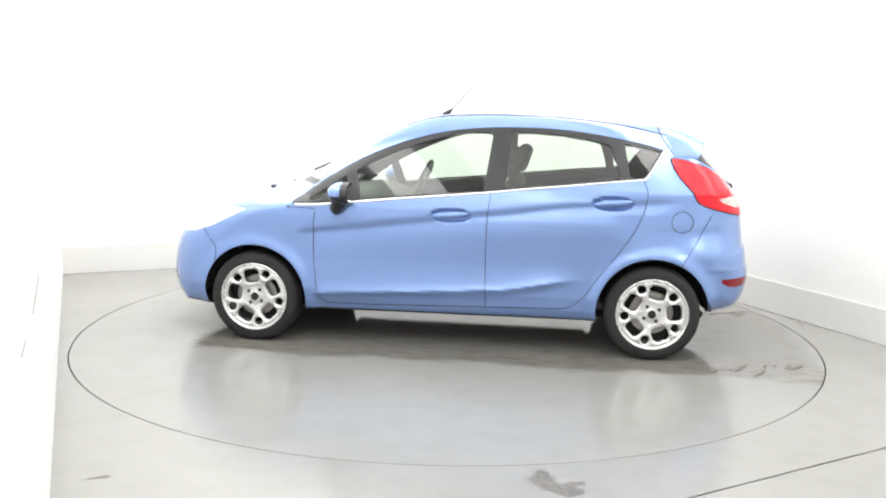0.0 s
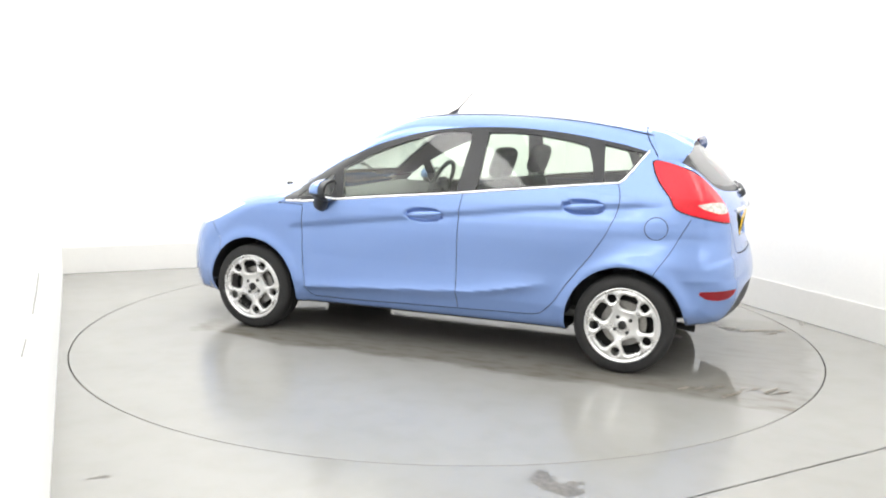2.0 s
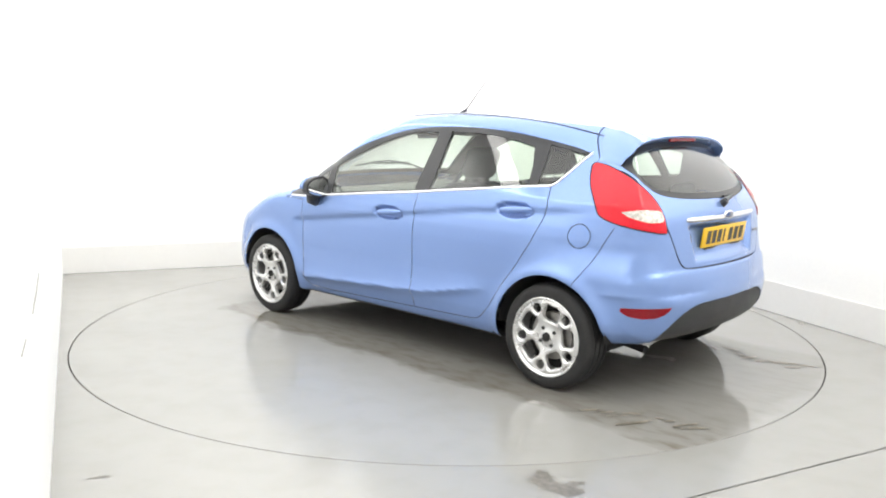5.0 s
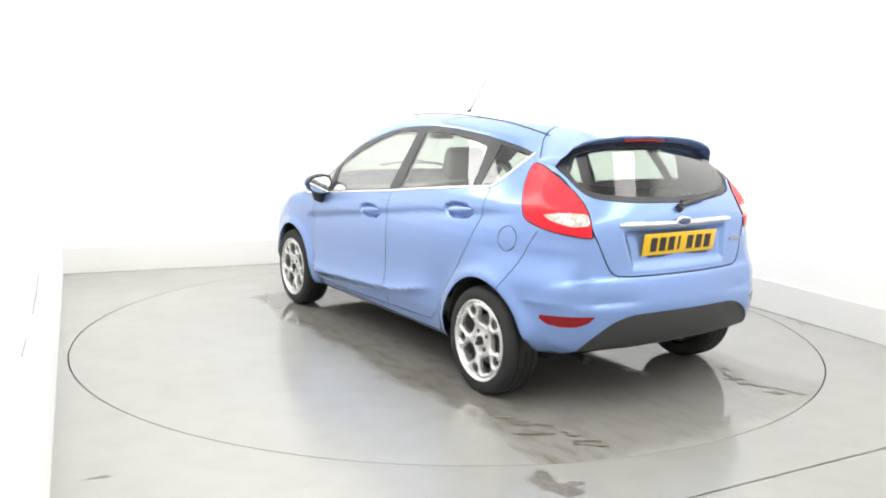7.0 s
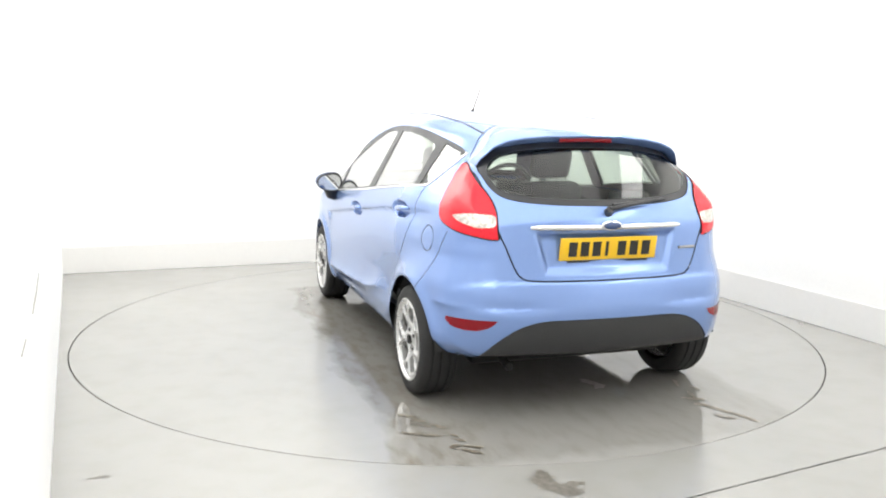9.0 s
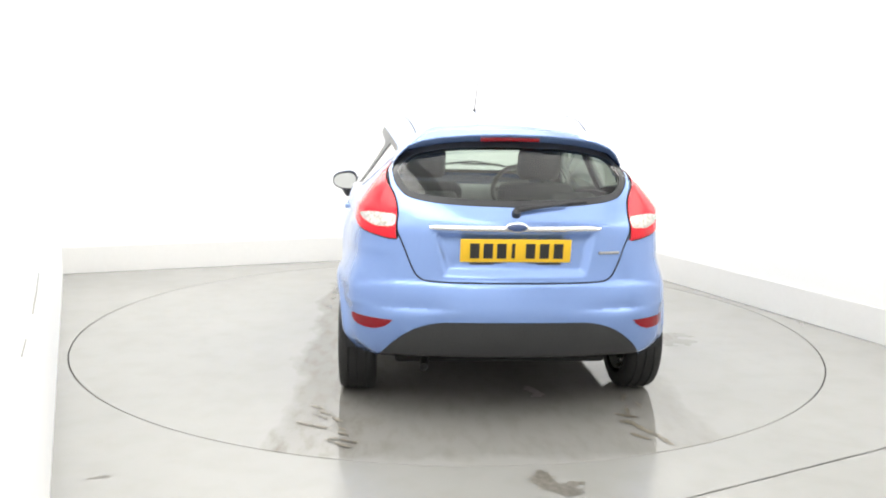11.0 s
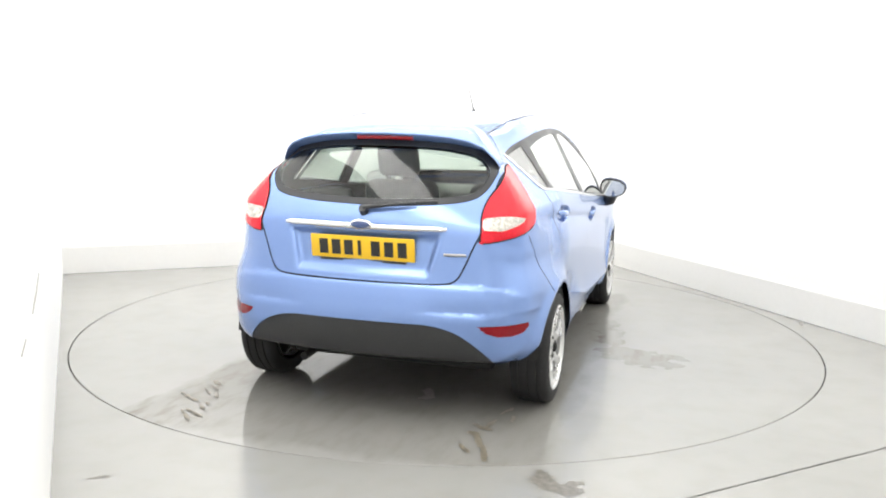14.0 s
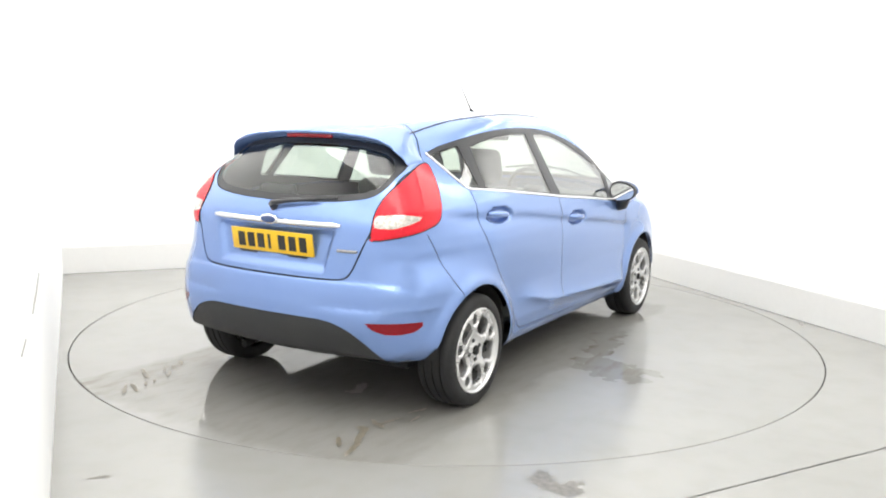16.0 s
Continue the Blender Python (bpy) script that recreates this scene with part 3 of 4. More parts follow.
def sill_region(p):
    return np.maximum.reduce([p[:, 2] - 0.266, np.abs(p[:, 0]) - 1.1, 0.5 - np.abs(p[:, 1])])


def arch_radius(p):
    return np.minimum(np.hypot(p[:, 0] - AXLE, p[:, 2] - HUB_Z), np.hypot(p[:, 0] + AXLE, p[:, 2] - HUB_Z)) - ARCH_R


def side_surface(x, z, sign=1, out=0.0):
    """The point of the car's side at (x, z), out metres proud of it."""
    a, b = 0.30, 0.98
    for _ in range(30):
        m = (a + b) / 2
        if body(np.array([[x, m, z]]))[0] < 0:
            a = m
        else:
            b = m
    p = np.array([[x, a, z]])
    q = p[0] + gradient(p)[0] * out
    return Vector((q[0], q[1] * sign, q[2]))


def back_surface(y, z, out=0.0):
    a, b = -1.30, -2.0
    for _ in range(30):
        m = (a + b) / 2
        if body(np.array([[m, y, z]]))[0] < 0:
            a = m
        else:
            b = m
    p = np.array([[a, y, z]])
    return Vector(p[0] + gradient(p)[0] * out)


def top_surface(x, y, out=0.0):
    a, b = 0.7, 1.6
    for _ in range(30):
        m = (a + b) / 2
        if body(np.array([[x, y, m]]))[0] < 0:
            a = m
        else:
            b = m
    return Vector((x, y, a + out))


def shell_part(name, verts, normals, polys, mat, parent, label="", inset=0.0):
    used = sorted({i for q in polys for i in q})
    lut = {i: k for k, i in enumerate(used)}
    co = verts[used] - normals[used] * inset
    me = bpy.data.meshes.new(name)
    me.from_pydata(co.tolist(), [], [[lut[i] for i in q] for q in polys])
    me.materials.append(mat)
    me.polygons.foreach_set("use_smooth", [True] * len(me.polygons))
    me.normals_split_custom_set_from_vertices(normals[used].tolist())
    ob = new(name, me)
    ob.parent = parent
    if label:
        tagged(ob, label)
    return ob


def build_body(car):
    v, quads = skin()
    sh = Shell(v, quads)
    sh.cut(lambda p: arch_radius(p))
    c = sh.centres()
    hole = (arch_radius(c) < 0) & (np.abs(c[:, 1]) > 0.42)
    sh.polys = [q for q, h in zip(sh.polys, hole) if not h]
    win, fg, vg, rg, qg = (side_region(s) for s in (WINDOW, FRONT_GLASS, VENT_GLASS, REAR_GLASS, QUARTER_GLASS))
    fd, rd = side_region(FRONT_DOOR, 0.45), side_region(REAR_DOOR, 0.45)
    head = side_region(HEADLAMP, 0.40)
    bg, gate, diff, refl = back_region(BACK_GLASS, -1.42), gate_region, back_region(DIFFUSER, -1.55), back_region(REFLECTOR, -1.5)
    fuel = lambda p: np.where(p[:, 1] > 0.3, np.hypot((p[:, 0] + 1.398), (p[:, 2] - 0.845)) - 0.063, 1.0)
    fog = lambda p: np.maximum(np.hypot(np.abs(p[:, 1]) - 0.62, p[:, 2] - 0.385) - 0.045, 1.5 - p[:, 0])
    g = 0.0023
    solid = [win, fg, vg, rg, qg, lamp_region, lamp_clear, lambda p: lamp_region(p) - 0.007, bg, diff, refl, windscreen, head, sill_region, front_region(GRILLE), front_region(INTAKE), fog,
             lambda p: bg(p) - 0.005, lambda p: windscreen(p) + 0.03, lambda p: bg(p) + 0.028]
    gaps = [fd, rd, gate, fuel, bonnet, rear_bumper, front_bumper]
    for f in solid:
        sh.cut(f)
    for f in gaps:
        k = 0.0038 if f is gate else g
        sh.cut(lambda p: f(p) - k)
        sh.cut(lambda p: f(p) + k)
    c = sh.centres()
    n_poly = len(sh.polys)
    lab = np.full(n_poly, "rear_quarter", dtype="U24")
    x, ay, z = c[:, 0], np.abs(c[:, 1]), c[:, 2]
    lab[x > 0.0] = "front_wing"
    nz = gradient(c)[:, 2]
    roof = (z > 1.22) & (ay < half_width(x, z) - 0.02) & (nz > 0.5) & (x < 0.8) & (x > -1.5)
    lab[roof] = "roof"
    lab[(x > 0.85) & (z > 0.86) & (nz > 0.4) & (ay < 0.62)] = "cowl"
    lab[front_bumper(c) < 0] = "front_bumper"
    lab[bonnet(c) < 0] = "bonnet"
    lab[rear_bumper(c) < 0] = "rear_bumper"
    lab[fd(c) < 0] = "front_door"
    lab[rd(c) < 0] = "rear_door"
    lab[sill_region(c) < 0] = "sill"
    lab[gate(c) < 0] = "tailgate"
    lab[fuel(c) < 0] = "fuel_flap"
    for f in (fd, rd, fuel, bonnet):
        lab[np.abs(f(c)) < g] = "shut_line"
    lab[(np.abs(gate(c)) < 0.0038) & (x < -1.24)] = "shut_line"
    lab[(np.abs(rear_bumper(c)) < g) & (z < 0.90) & (z > 0.3) & (gate(c) > 0.02)] = "shut_line"
    lab[(np.abs(front_bumper(c)) < g) & (z < 0.74)] = "shut_line"
    lab[diff(c) < 0] = "diffuser"
    lab[refl(c) < 0] = "reflector"
    lab[fog(c) < 0] = "fog_lamp"
    lab[front_region(GRILLE)(c) < 0] = "grille"
    lab[front_region(INTAKE)(c) < 0] = "grille"
    lab[(head(c) < 0)] = "headlamp"
    lab[lamp_region(c) < 0.007] = "lamp_seal"
    lab[lamp_region(c) < 0] = "tail_lamp"
    lab[lamp_clear(c) < 0] = "reversing_lens"
    lab[win(c) < 0] = "window_trim"
    lab[fg(c) < 0] = "front_window"
    lab[vg(c) < 0] = "front_window"
    lab[rg(c) < 0] = "rear_window"
    lab[qg(c) < 0] = "quarter_window"
    lab[bg(c) < 0.005] = "gate_trim"
    lab[bg(c) < 0] = "gate_border"
    lab[bg(c) < -0.028] = "back_window"
    lab[windscreen(c) < 0] = "screen_border"
    lab[windscreen(c) < -0.03] = "windscreen"
    lab[(z < 0.30) & (gradient(c)[:, 2] < -0.75)] = "underbody"
    normals = gradient(sh.v)
    kinds = {  # label: (material, both sides apart, words, inset)
        "rear_quarter": ("paint", 1, "", 0), "front_wing": ("paint", 1, "", 0), "roof": ("paint", 0, "", 0), "front_bumper": ("paint", 0, "", 0), "bonnet": ("paint", 0, "", 0),
        "rear_bumper": ("paint", 0, "", 0), "front_door": ("paint", 1, "", 0), "rear_door": ("paint", 1, "", 0), "sill": ("paint", 1, "", 0), "tailgate": ("paint", 0, "", 0),
        "fuel_flap": ("paint", 0, "round blue fuel flap", 0), "shut_line": ("gap", 0, "dark panel gaps", 0.006), "diffuser": ("bumper", 0, "grained dark grey plastic lower bumper", 0.006),
        "reflector": ("darkred", 1, "dark red rear reflector", -0.002), "headlamp": ("lamp", 1, "clear headlamp lens", 0), "lamp_seal": ("gap", 1, "black lamp seal", 0.003),
        "tail_lamp": ("red", 1, "red tail lamp lens", -0.004), "reversing_lens": ("clear", 1, "clear reversing lens", -0.004), "window_trim": ("black", 1, "black window frames", 0.002),
        "front_window": ("glass", 1, "green-tinted side glass", 0.005), "rear_window": ("glass", 1, "green-tinted side glass", 0.005), "quarter_window": ("glass", 1, "green-tinted quarter glass", 0.005),
        "gate_trim": ("gap", 0, "black rear window seal", 0.002), "gate_border": ("black", 0, "black rear window border", 0.004), "back_window": ("backglass", 0, "tinted rear window", 0.004),
        "screen_border": ("black", 0, "black windscreen border", 0.003), "windscreen": ("glass", 0, "windscreen", 0.003), "underbody": ("under", 0, "dark underbody", 0), "fog_lamp": ("clear", 1, "small round fog lamp", 0.008), "grille": ("bumper", 0, "black front grille", 0.015), "cowl": ("black", 0, "black cowl below the windscreen", 0)}
    groups = {}
    for q, l, s in zip(sh.polys, lab, c[:, 1] > 0):
        key = (str(l), bool(s) if kinds[str(l)][1] else True)
        groups.setdefault(key, []).append(q)
    made = {}
    for (l, s), polys in sorted(groups.items()):
        mat, _, words, inset = kinds[l]
        made[(l, s)] = shell_part(l, sh.v, normals, polys, M[mat], car, words, inset)
    # cabin lining: the inner face of pillars, roof and doors
    inner = [q for q, l, p in zip(sh.polys, lab, c) if l not in ("front_window", "rear_window", "quarter_window", "back_window", "windscreen", "underbody", "bonnet", "front_bumper", "rear_bumper", "diffuser", "headlamp", "sill")
             and -1.78 < p[0] < 0.98 and p[2] > 0.45]
    up = [q for q in inner if sh.v[q[0]][2] > 1.0]
    lowp = [q for q in inner if sh.v[q[0]][2] <= 1.0]
    shell_part("headlining", sh.v, normals, [q[::-1] for q in up], M["lining"], car, "grey headlining and pillar trim", 0.022)
    shell_part("door_trim", sh.v, normals, [q[::-1] for q in lowp], M["inner"], car, "dark door and side trim", 0.035)
    holders = {"front_window": "front_door", "rear_window": "rear_door", "quarter_window": "rear_quarter", "fuel_flap": "rear_quarter", "back_window": "tailgate", "gate_border": "tailgate",
               "gate_trim": "tailgate", "reversing_lens": "tail_lamp", "lamp_seal": "tail_lamp", "reflector": "rear_bumper", "diffuser": "rear_bumper", "headlamp": "front_wing",
               "fog_lamp": "front_bumper", "grille": "front_bumper", "screen_border": "windscreen"}
    for (l, s), ob in made.items():
        if l in holders:
            ob.parent = made.get((holders[l], s)) or made[(holders[l], True)]
    return made


def planar_disc(radius, h, holes, dish):
    """A round sheet with holes, bent by dish(r), in the xz plane facing +y."""
    n = int(radius / h) + 2
    xs = np.arange(-n, n + 1) * h
    gx, gz = np.meshgrid(xs, xs, indexing="ij")
    v = np.stack([gx.ravel(), 0 * gx.ravel(), gz.ravel()], 1)
    m = len(xs)
    quads = [(i * m + j, i * m + j + 1, (i + 1) * m + j + 1, (i + 1) * m + j) for i in range(m - 1) for j in range(m - 1)]
    sh = Shell(v, quads)
    funcs = [lambda p: np.hypot(p[:, 0], p[:, 2]) - radius] + [lambda p, f=f: -f(p) for f in holes]
    for f in funcs:
        sh.cut(f)
        c = sh.centres()
        keep = f(c) < 0
        sh.polys = [q for q, k in zip(sh.polys, keep) if k]
    used = sorted({i for q in sh.polys for i in q})
    lut = {i: k for k, i in enumerate(used)}
    co = sh.v[used].copy()
    metal = np.minimum.reduce([f(co) for f in holes])
    co[:, 1] = dish(np.hypot(co[:, 0], co[:, 2])) - 0.009 * (1 - sm(metal / 0.011))
    bm = bmesh.new()
    vs = [bm.verts.new(p) for p in co]
    for q in sh.polys:
        try:
            bm.faces.new([vs[lut[i]] for i in q])
        except ValueError:
            pass
    bmesh.ops.remove_doubles(bm, verts=bm.verts, dist=0.0006)
    ext = bmesh.ops.extrude_face_region(bm, geom=bm.faces[:])
    bmesh.ops.translate(bm, vec=(0, -0.022, 0), verts=[e for e in ext["geom"] if isinstance(e, bmesh.types.BMVert)])
    bmesh.ops.recalc_face_normals(bm, faces=bm.faces)
    return bm


def rounded_hole(cx, cz, ang, hw, hh, r):
    c, s = math.cos(ang), math.sin(ang)

    def f(p):
        dx, dz = p[:, 0] - cx, p[:, 2] - cz
        u, w = np.abs(dx * c + dz * s) - hw + r, np.abs(-dx * s + dz * c) - hh + r
        return np.hypot(np.maximum(u, 0), np.maximum(w, 0)) + np.minimum(np.maximum(u, w), 0) - r
    return f


def build_wheel(car):
    """One wheel with its outer face towards +y, its axis at the origin."""
    wheel = new("wheel")
    tagged(wheel, "silver alloy wheel with a black tyre")
    wheel.parent = car
    prof = [(0.208, 0.086), (0.217, 0.094), (0.232, 0.098), (0.255, 0.096), (0.274, 0.088), (0.283, 0.074)]
    for gy in (0.045, 0.0, -0.045):
        prof += [(0.2865, gy + 0.010), (0.2865, gy + 0.005), (0.279, gy + 0.004), (0.279, gy - 0.004), (0.2865, gy - 0.005), (0.2865, gy - 0.010)]
    prof += [(0.283, -0.074), (0.274, -0.088), (0.255, -0.096), (0.232, -0.098), (0.208, -0.088)]
    part("tyre", lathe(prof, 72), M["rubber"], wheel, "worn black rubber tyre", smooth=40)
    part("rim", lathe([(0.213, 0.092), (0.217, 0.096), (0.213, 0.099), (0.207, 0.097), (0.200, 0.086), (0.196, 0.05), (0.192, -0.085)], 72), M["alloy"], wheel, "silver alloy rim", smooth=40)
    holes = []
    for k in range(5):
        a = radians(90 + 72 * k)
        holes.append(rounded_hole(0.132 * math.cos(a), 0.132 * math.sin(a), a - math.pi / 2, 0.050, 0.044, 0.026))
        b = radians(54 + 72 * k)
        holes.append(rounded_hole(0.163 * math.cos(b), 0.163 * math.sin(b), b, 0.026, 0.025, 0.022))
    part("spokes", planar_disc(0.204, 0.0078, holes, lambda r: 0.092 - 0.020 * np.exp(-((r - 0.055) / 0.045) ** 2) - 0.006 * sm((r - 0.185) / 0.02)), M["alloy"], wheel, "five-spoke silver alloy face", smooth=35)
    part("hub_cap", lathe([(0.0005, 0.092), (0.018, 0.092), (0.024, 0.089), (0.026, 0.07)], 24), M["under"], wheel, "dark round hub cap", smooth=40)
    for k in range(4):
        a = radians(45 + 90 * k)
        bm = lathe([(0.0005, 0.078), (0.009, 0.078), (0.011, 0.075), (0.011, 0.06)], 12)
        bmesh.ops.translate(bm, vec=(0.052 * math.cos(a), 0, 0.052 * math.sin(a)), verts=bm.verts)
        part("wheel_bolt", bm, M["bumper"], wheel, smooth=40)
    part("brake_disc", lathe([(0.02, 0.030), (0.130, 0.030), (0.132, 0.026), (0.132, 0.012), (0.02, 0.010)], 40), M["steel"], wheel, "grey steel brake disc", smooth=40)
    part("wheel_barrel", lathe([(0.192, -0.02), (0.02, -0.03)], 40), M["under"], wheel, smooth=40)
    return wheel


def seat(car, y, x=0.0, lean=18):
    """A front seat with cushion, backrest and headrest."""
    s = new("front_seat")
    s.parent = car
    tagged(s, "dark grey cloth front seat")
    part("cushion", bevelled(-0.25, 0.27, -0.25, 0.25, 0.30, 0.50, 0.06, 3, pose(x, y, 0.0)), M["cloth"], s, smooth=60)
    back = pose(x - 0.24, y, 0.46, 0, -lean, 0)
    part("backrest", bevelled(-0.07, 0.07, -0.245, 0.245, -0.02, 0.60, 0.055, 4, back), M["cloth"], s, smooth=60)
    part("headrest", bevelled(-0.045, 0.055, -0.135, 0.135, 0.635, 0.835, 0.045, 4, back), M["cloth"], s, smooth=60)
    for dy in (-0.06, 0.06):
        part("headrest_post", tube([back @ Vector((0, dy, 0.55)), back @ Vector((0, dy, 0.68))], 0.006, 8), M["chrome"], s)


def build_cabin(car):
    seat(car, 0.36, 0.10)
    seat(car, -0.36, 0.06)
    bench = new("rear_bench")
    bench.parent = car
    tagged(bench, "dark cloth rear bench")
    part("cushion", bevelled(-1.18, -0.68, -0.60, 0.60, 0.30, 0.52, 0.06, 3), M["cloth"], bench, smooth=60)
    part("backrest", bevelled(-0.06, 0.06, -0.60, 0.60, 0, 0.53, 0.05, 3, pose(-1.16, 0, 0.47, 0, -22, 0)), M["cloth"], bench, smooth=60)
    for y in (-0.36, 0.36):
        part("headrest", bevelled(-0.035, 0.035, -0.12, 0.12, 0.0, 0.085, 0.03, 3, pose(-1.365, y, 0.985, 0, -15, 0)), M["cloth"], bench, smooth=60)
    part("parcel_shelf", bevelled(-1.70, -1.39, -0.55, 0.55, 0.945, 0.965, 0.008, 2), M["inner"], car, "dark parcel shelf", smooth=40)
    part("cabin_floor", bevelled(-1.45, 1.0, -0.68, 0.68, 0.27, 0.32, 0.02, 2), M["inner"], car, "dark cabin floor", smooth=40)
    # dashboard as a swept section
    bm = bmesh.new()
    prof = [(0.50, 0.50), (0.44, 0.60), (0.42, 0.72), (0.45, 0.83), (0.52, 0.90), (0.66, 0.935), (0.84, 0.935), (1.0, 0.91), (1.0, 0.4), (0.5, 0.4)]
    rows = []
    for y in np.linspace(-0.72, 0.72, 15):
        hump = 0.035 * math.exp(-((y + 0.36) / 0.16) ** 2)
        push = 0.05 * (y / 0.72) ** 2
        rows.append([bm.verts.new((px + push * 0.3, y, pz + (hump if 0.8 < pz and px < 0.7 else 0))) for px, pz in prof])
    for a, b in zip(rows, rows[1:]):
        for k in range(len(prof)):
            bm.faces.new((a[k], a[(k + 1) % len(prof)], b[(k + 1) % len(prof)], b[k]))
    bm.faces.new(rows[0][::-1])
    bm.faces.new(rows[-1])
    bmesh.ops.recalc_face_normals(bm, faces=bm.faces)
    part("dashboard", bm, M["inner"], car, "dark moulded dashboard", smooth=50)
    sw = new("steering_wheel")
    sw.parent = car
    tagged(sw, "dark three-spoke steering wheel")
    m = pose(0.36, -0.36, 0.94, 0, 66, 0)
    part("wheel_ring", tube([m @ Vector((0.185 * math.cos(a), 0.185 * math.sin(a), 0)) for a in np.linspace(0, 2 * math.pi, 40, endpoint=False)], 0.016, 10, closed=True), M["inner"], sw, smooth=60)
    bm = bmesh.new()
    for a in (0, math.pi):
        tube([m @ Vector((0, 0, 0)), m @ Vector((0.17 * math.cos(a + math.pi / 2), 0.17 * math.sin(a + math.pi / 2), 0))], 0.018, 8, bm=bm)
    tube([m @ Vector((0, 0, 0)), m @ Vector((0.17, 0, 0))], 0.018, 8, bm=bm)
    part("wheel_spokes", bm, M["inner"], sw, smooth=60)
    part("wheel_boss", bevelled(-0.06, 0.06, -0.07, 0.07, -0.03, 0.025, 0.02, 3, m), M["inner"], sw, smooth=60)
    part("column", tube([m @ Vector((0, 0, -0.02)), Vector((0.66, -0.36, 0.72))], 0.04, 12), M["inner"], sw, smooth=60)
    part("rear_view_mirror", bevelled(-0.018, 0.018, -0.10, 0.10, -0.028, 0.028, 0.014, 3, pose(0.46, 0.0, 1.315, 0, 10, 0)), M["black"], car, "black rear-view mirror", smooth=50)
    part("mirror_stalk", tube([(0.47, 0, 1.32), (0.51, 0, 1.338)], 0.012, 8), M["black"], car)


def build_mirror(car, s):
    """A door mirror on the side s (+1 left, -1 right)."""
    mir = new("door_mirror")
    mir.parent = car
    tagged(mir, "blue-capped door mirror with a black housing")

    def shell(x0, x1, lo, hi, grow=1.0):
        bm = bmesh.new()
        rings = []
        nx, na = 10, 28
        for i in range(nx + 1):
            t = i / nx
            x = x0 + (x1 - x0) * t
            f = (1 - t ** 2.6) ** 0.5 if t < 1 else 0.02
            ring = []
            for k in range(na):
                a = 2 * math.pi * k / na
                ca, sa = math.cos(a), math.sin(a)
                e = 2 / 2.5
                yy = 0.090 * math.copysign(abs(ca) ** e, ca) * f * grow
                zz = 0.067 * math.copysign(abs(sa) ** e, sa) * f * grow
                zz *= 1.0 - 0.20 * (yy / 0.105)
                zz = min(max(zz, lo), hi)
                ring.append(bm.verts.new((x, s * (0.893 + yy), 0.968 + zz)))
            rings.append(ring)
        for a, b in zip(rings, rings[1:]):
            for k in range(na):
                bm.faces.new((a[k], a[(k + 1) % na], b[(k + 1) % na], b[k]))
        bm.faces.new(rings[0])
        bm.faces.new(rings[-1][::-1])
        bmesh.ops.remove_doubles(bm, verts=bm.verts, dist=0.0005)
        bmesh.ops.recalc_face_normals(bm, faces=bm.faces)
        return bm
    part("housing", shell(0.605, 0.735, -1, 1), M["black"], mir, "black mirror housing", smooth=45)
    part("cap", shell(0.648, 0.744, -0.012, 1, 1.03), M["paint"], mir, "blue painted mirror cap", smooth=45)
    bm = bmesh.new()
    ring = []
    for k in range(32):
        a = 2 * math.pi * k / 32
        ca, sa = math.cos(a), math.sin(a)
        e = 2 / 2.5
        yy, zz = 0.080 * math.copysign(abs(ca) ** e, ca), 0.055 * math.copysign(abs(sa) ** e, sa)
        zz *= 1.0 - 0.20 * (yy / 0.105)
        ring.append(bm.verts.new((0.602, s * (0.893 + yy), 0.966 + min(zz, 0.062))))
    bm.faces.new(ring)
    bmesh.ops.recalc_face_normals(bm, faces=bm.faces)
    part("mirror_pane", bm, M["mirror"], mir, "silver mirror pane")
    foot = side_surface(0.705, 0.850, s)
    part("stalk", tube([foot + Vector((0.0, -s * 0.02, 0.0)), Vector((0.695, s * 0.862, 0.875)), Vector((0.670, s * 0.885, 0.930))], [0.028, 0.042, 0.044], 14, 1.1), M["black"], mir, "black mirror foot", smooth=50)


def build_handle(door, hx, hz, s):
    pts = []
    for u in np.linspace(-1, 1, 15):
        x = hx + 0.112 * u
        p = side_surface(x, hz + 0.004 - 0.010 * u, s)
        edge = side_surface(hx, hz + 0.07, s)
        pts.append(Vector((x, s * (abs(edge.y) + 0.016 - 0.020 * u ** 4), p.z)))
    rad = [0.008 + 0.010 * (1 - abs(u) ** 3) for u in np.linspace(-1, 1, 15)]
    part("door_handle", tube(pts, rad, 12, 0.75), M["paint"], door, "blue pull handle over a shaded cup", smooth=60)


def spoiler_edge(y):
    """The point of the roof spoiler's rear edge at y across the car."""
    ay = abs(y)
    tz = float(np.interp(ay, [0.0, 0.20, 0.34, 0.43, 0.50, 0.545, 0.568], [1.364, 1.360, 1.348, 1.332, 1.304, 1.258, 1.218]))
    tx = -1.556 + 0.05 * ay ** 2 + 0.040 * float(sm((ay - 0.52) / 0.05))
    return Vector((tx, y, tz))


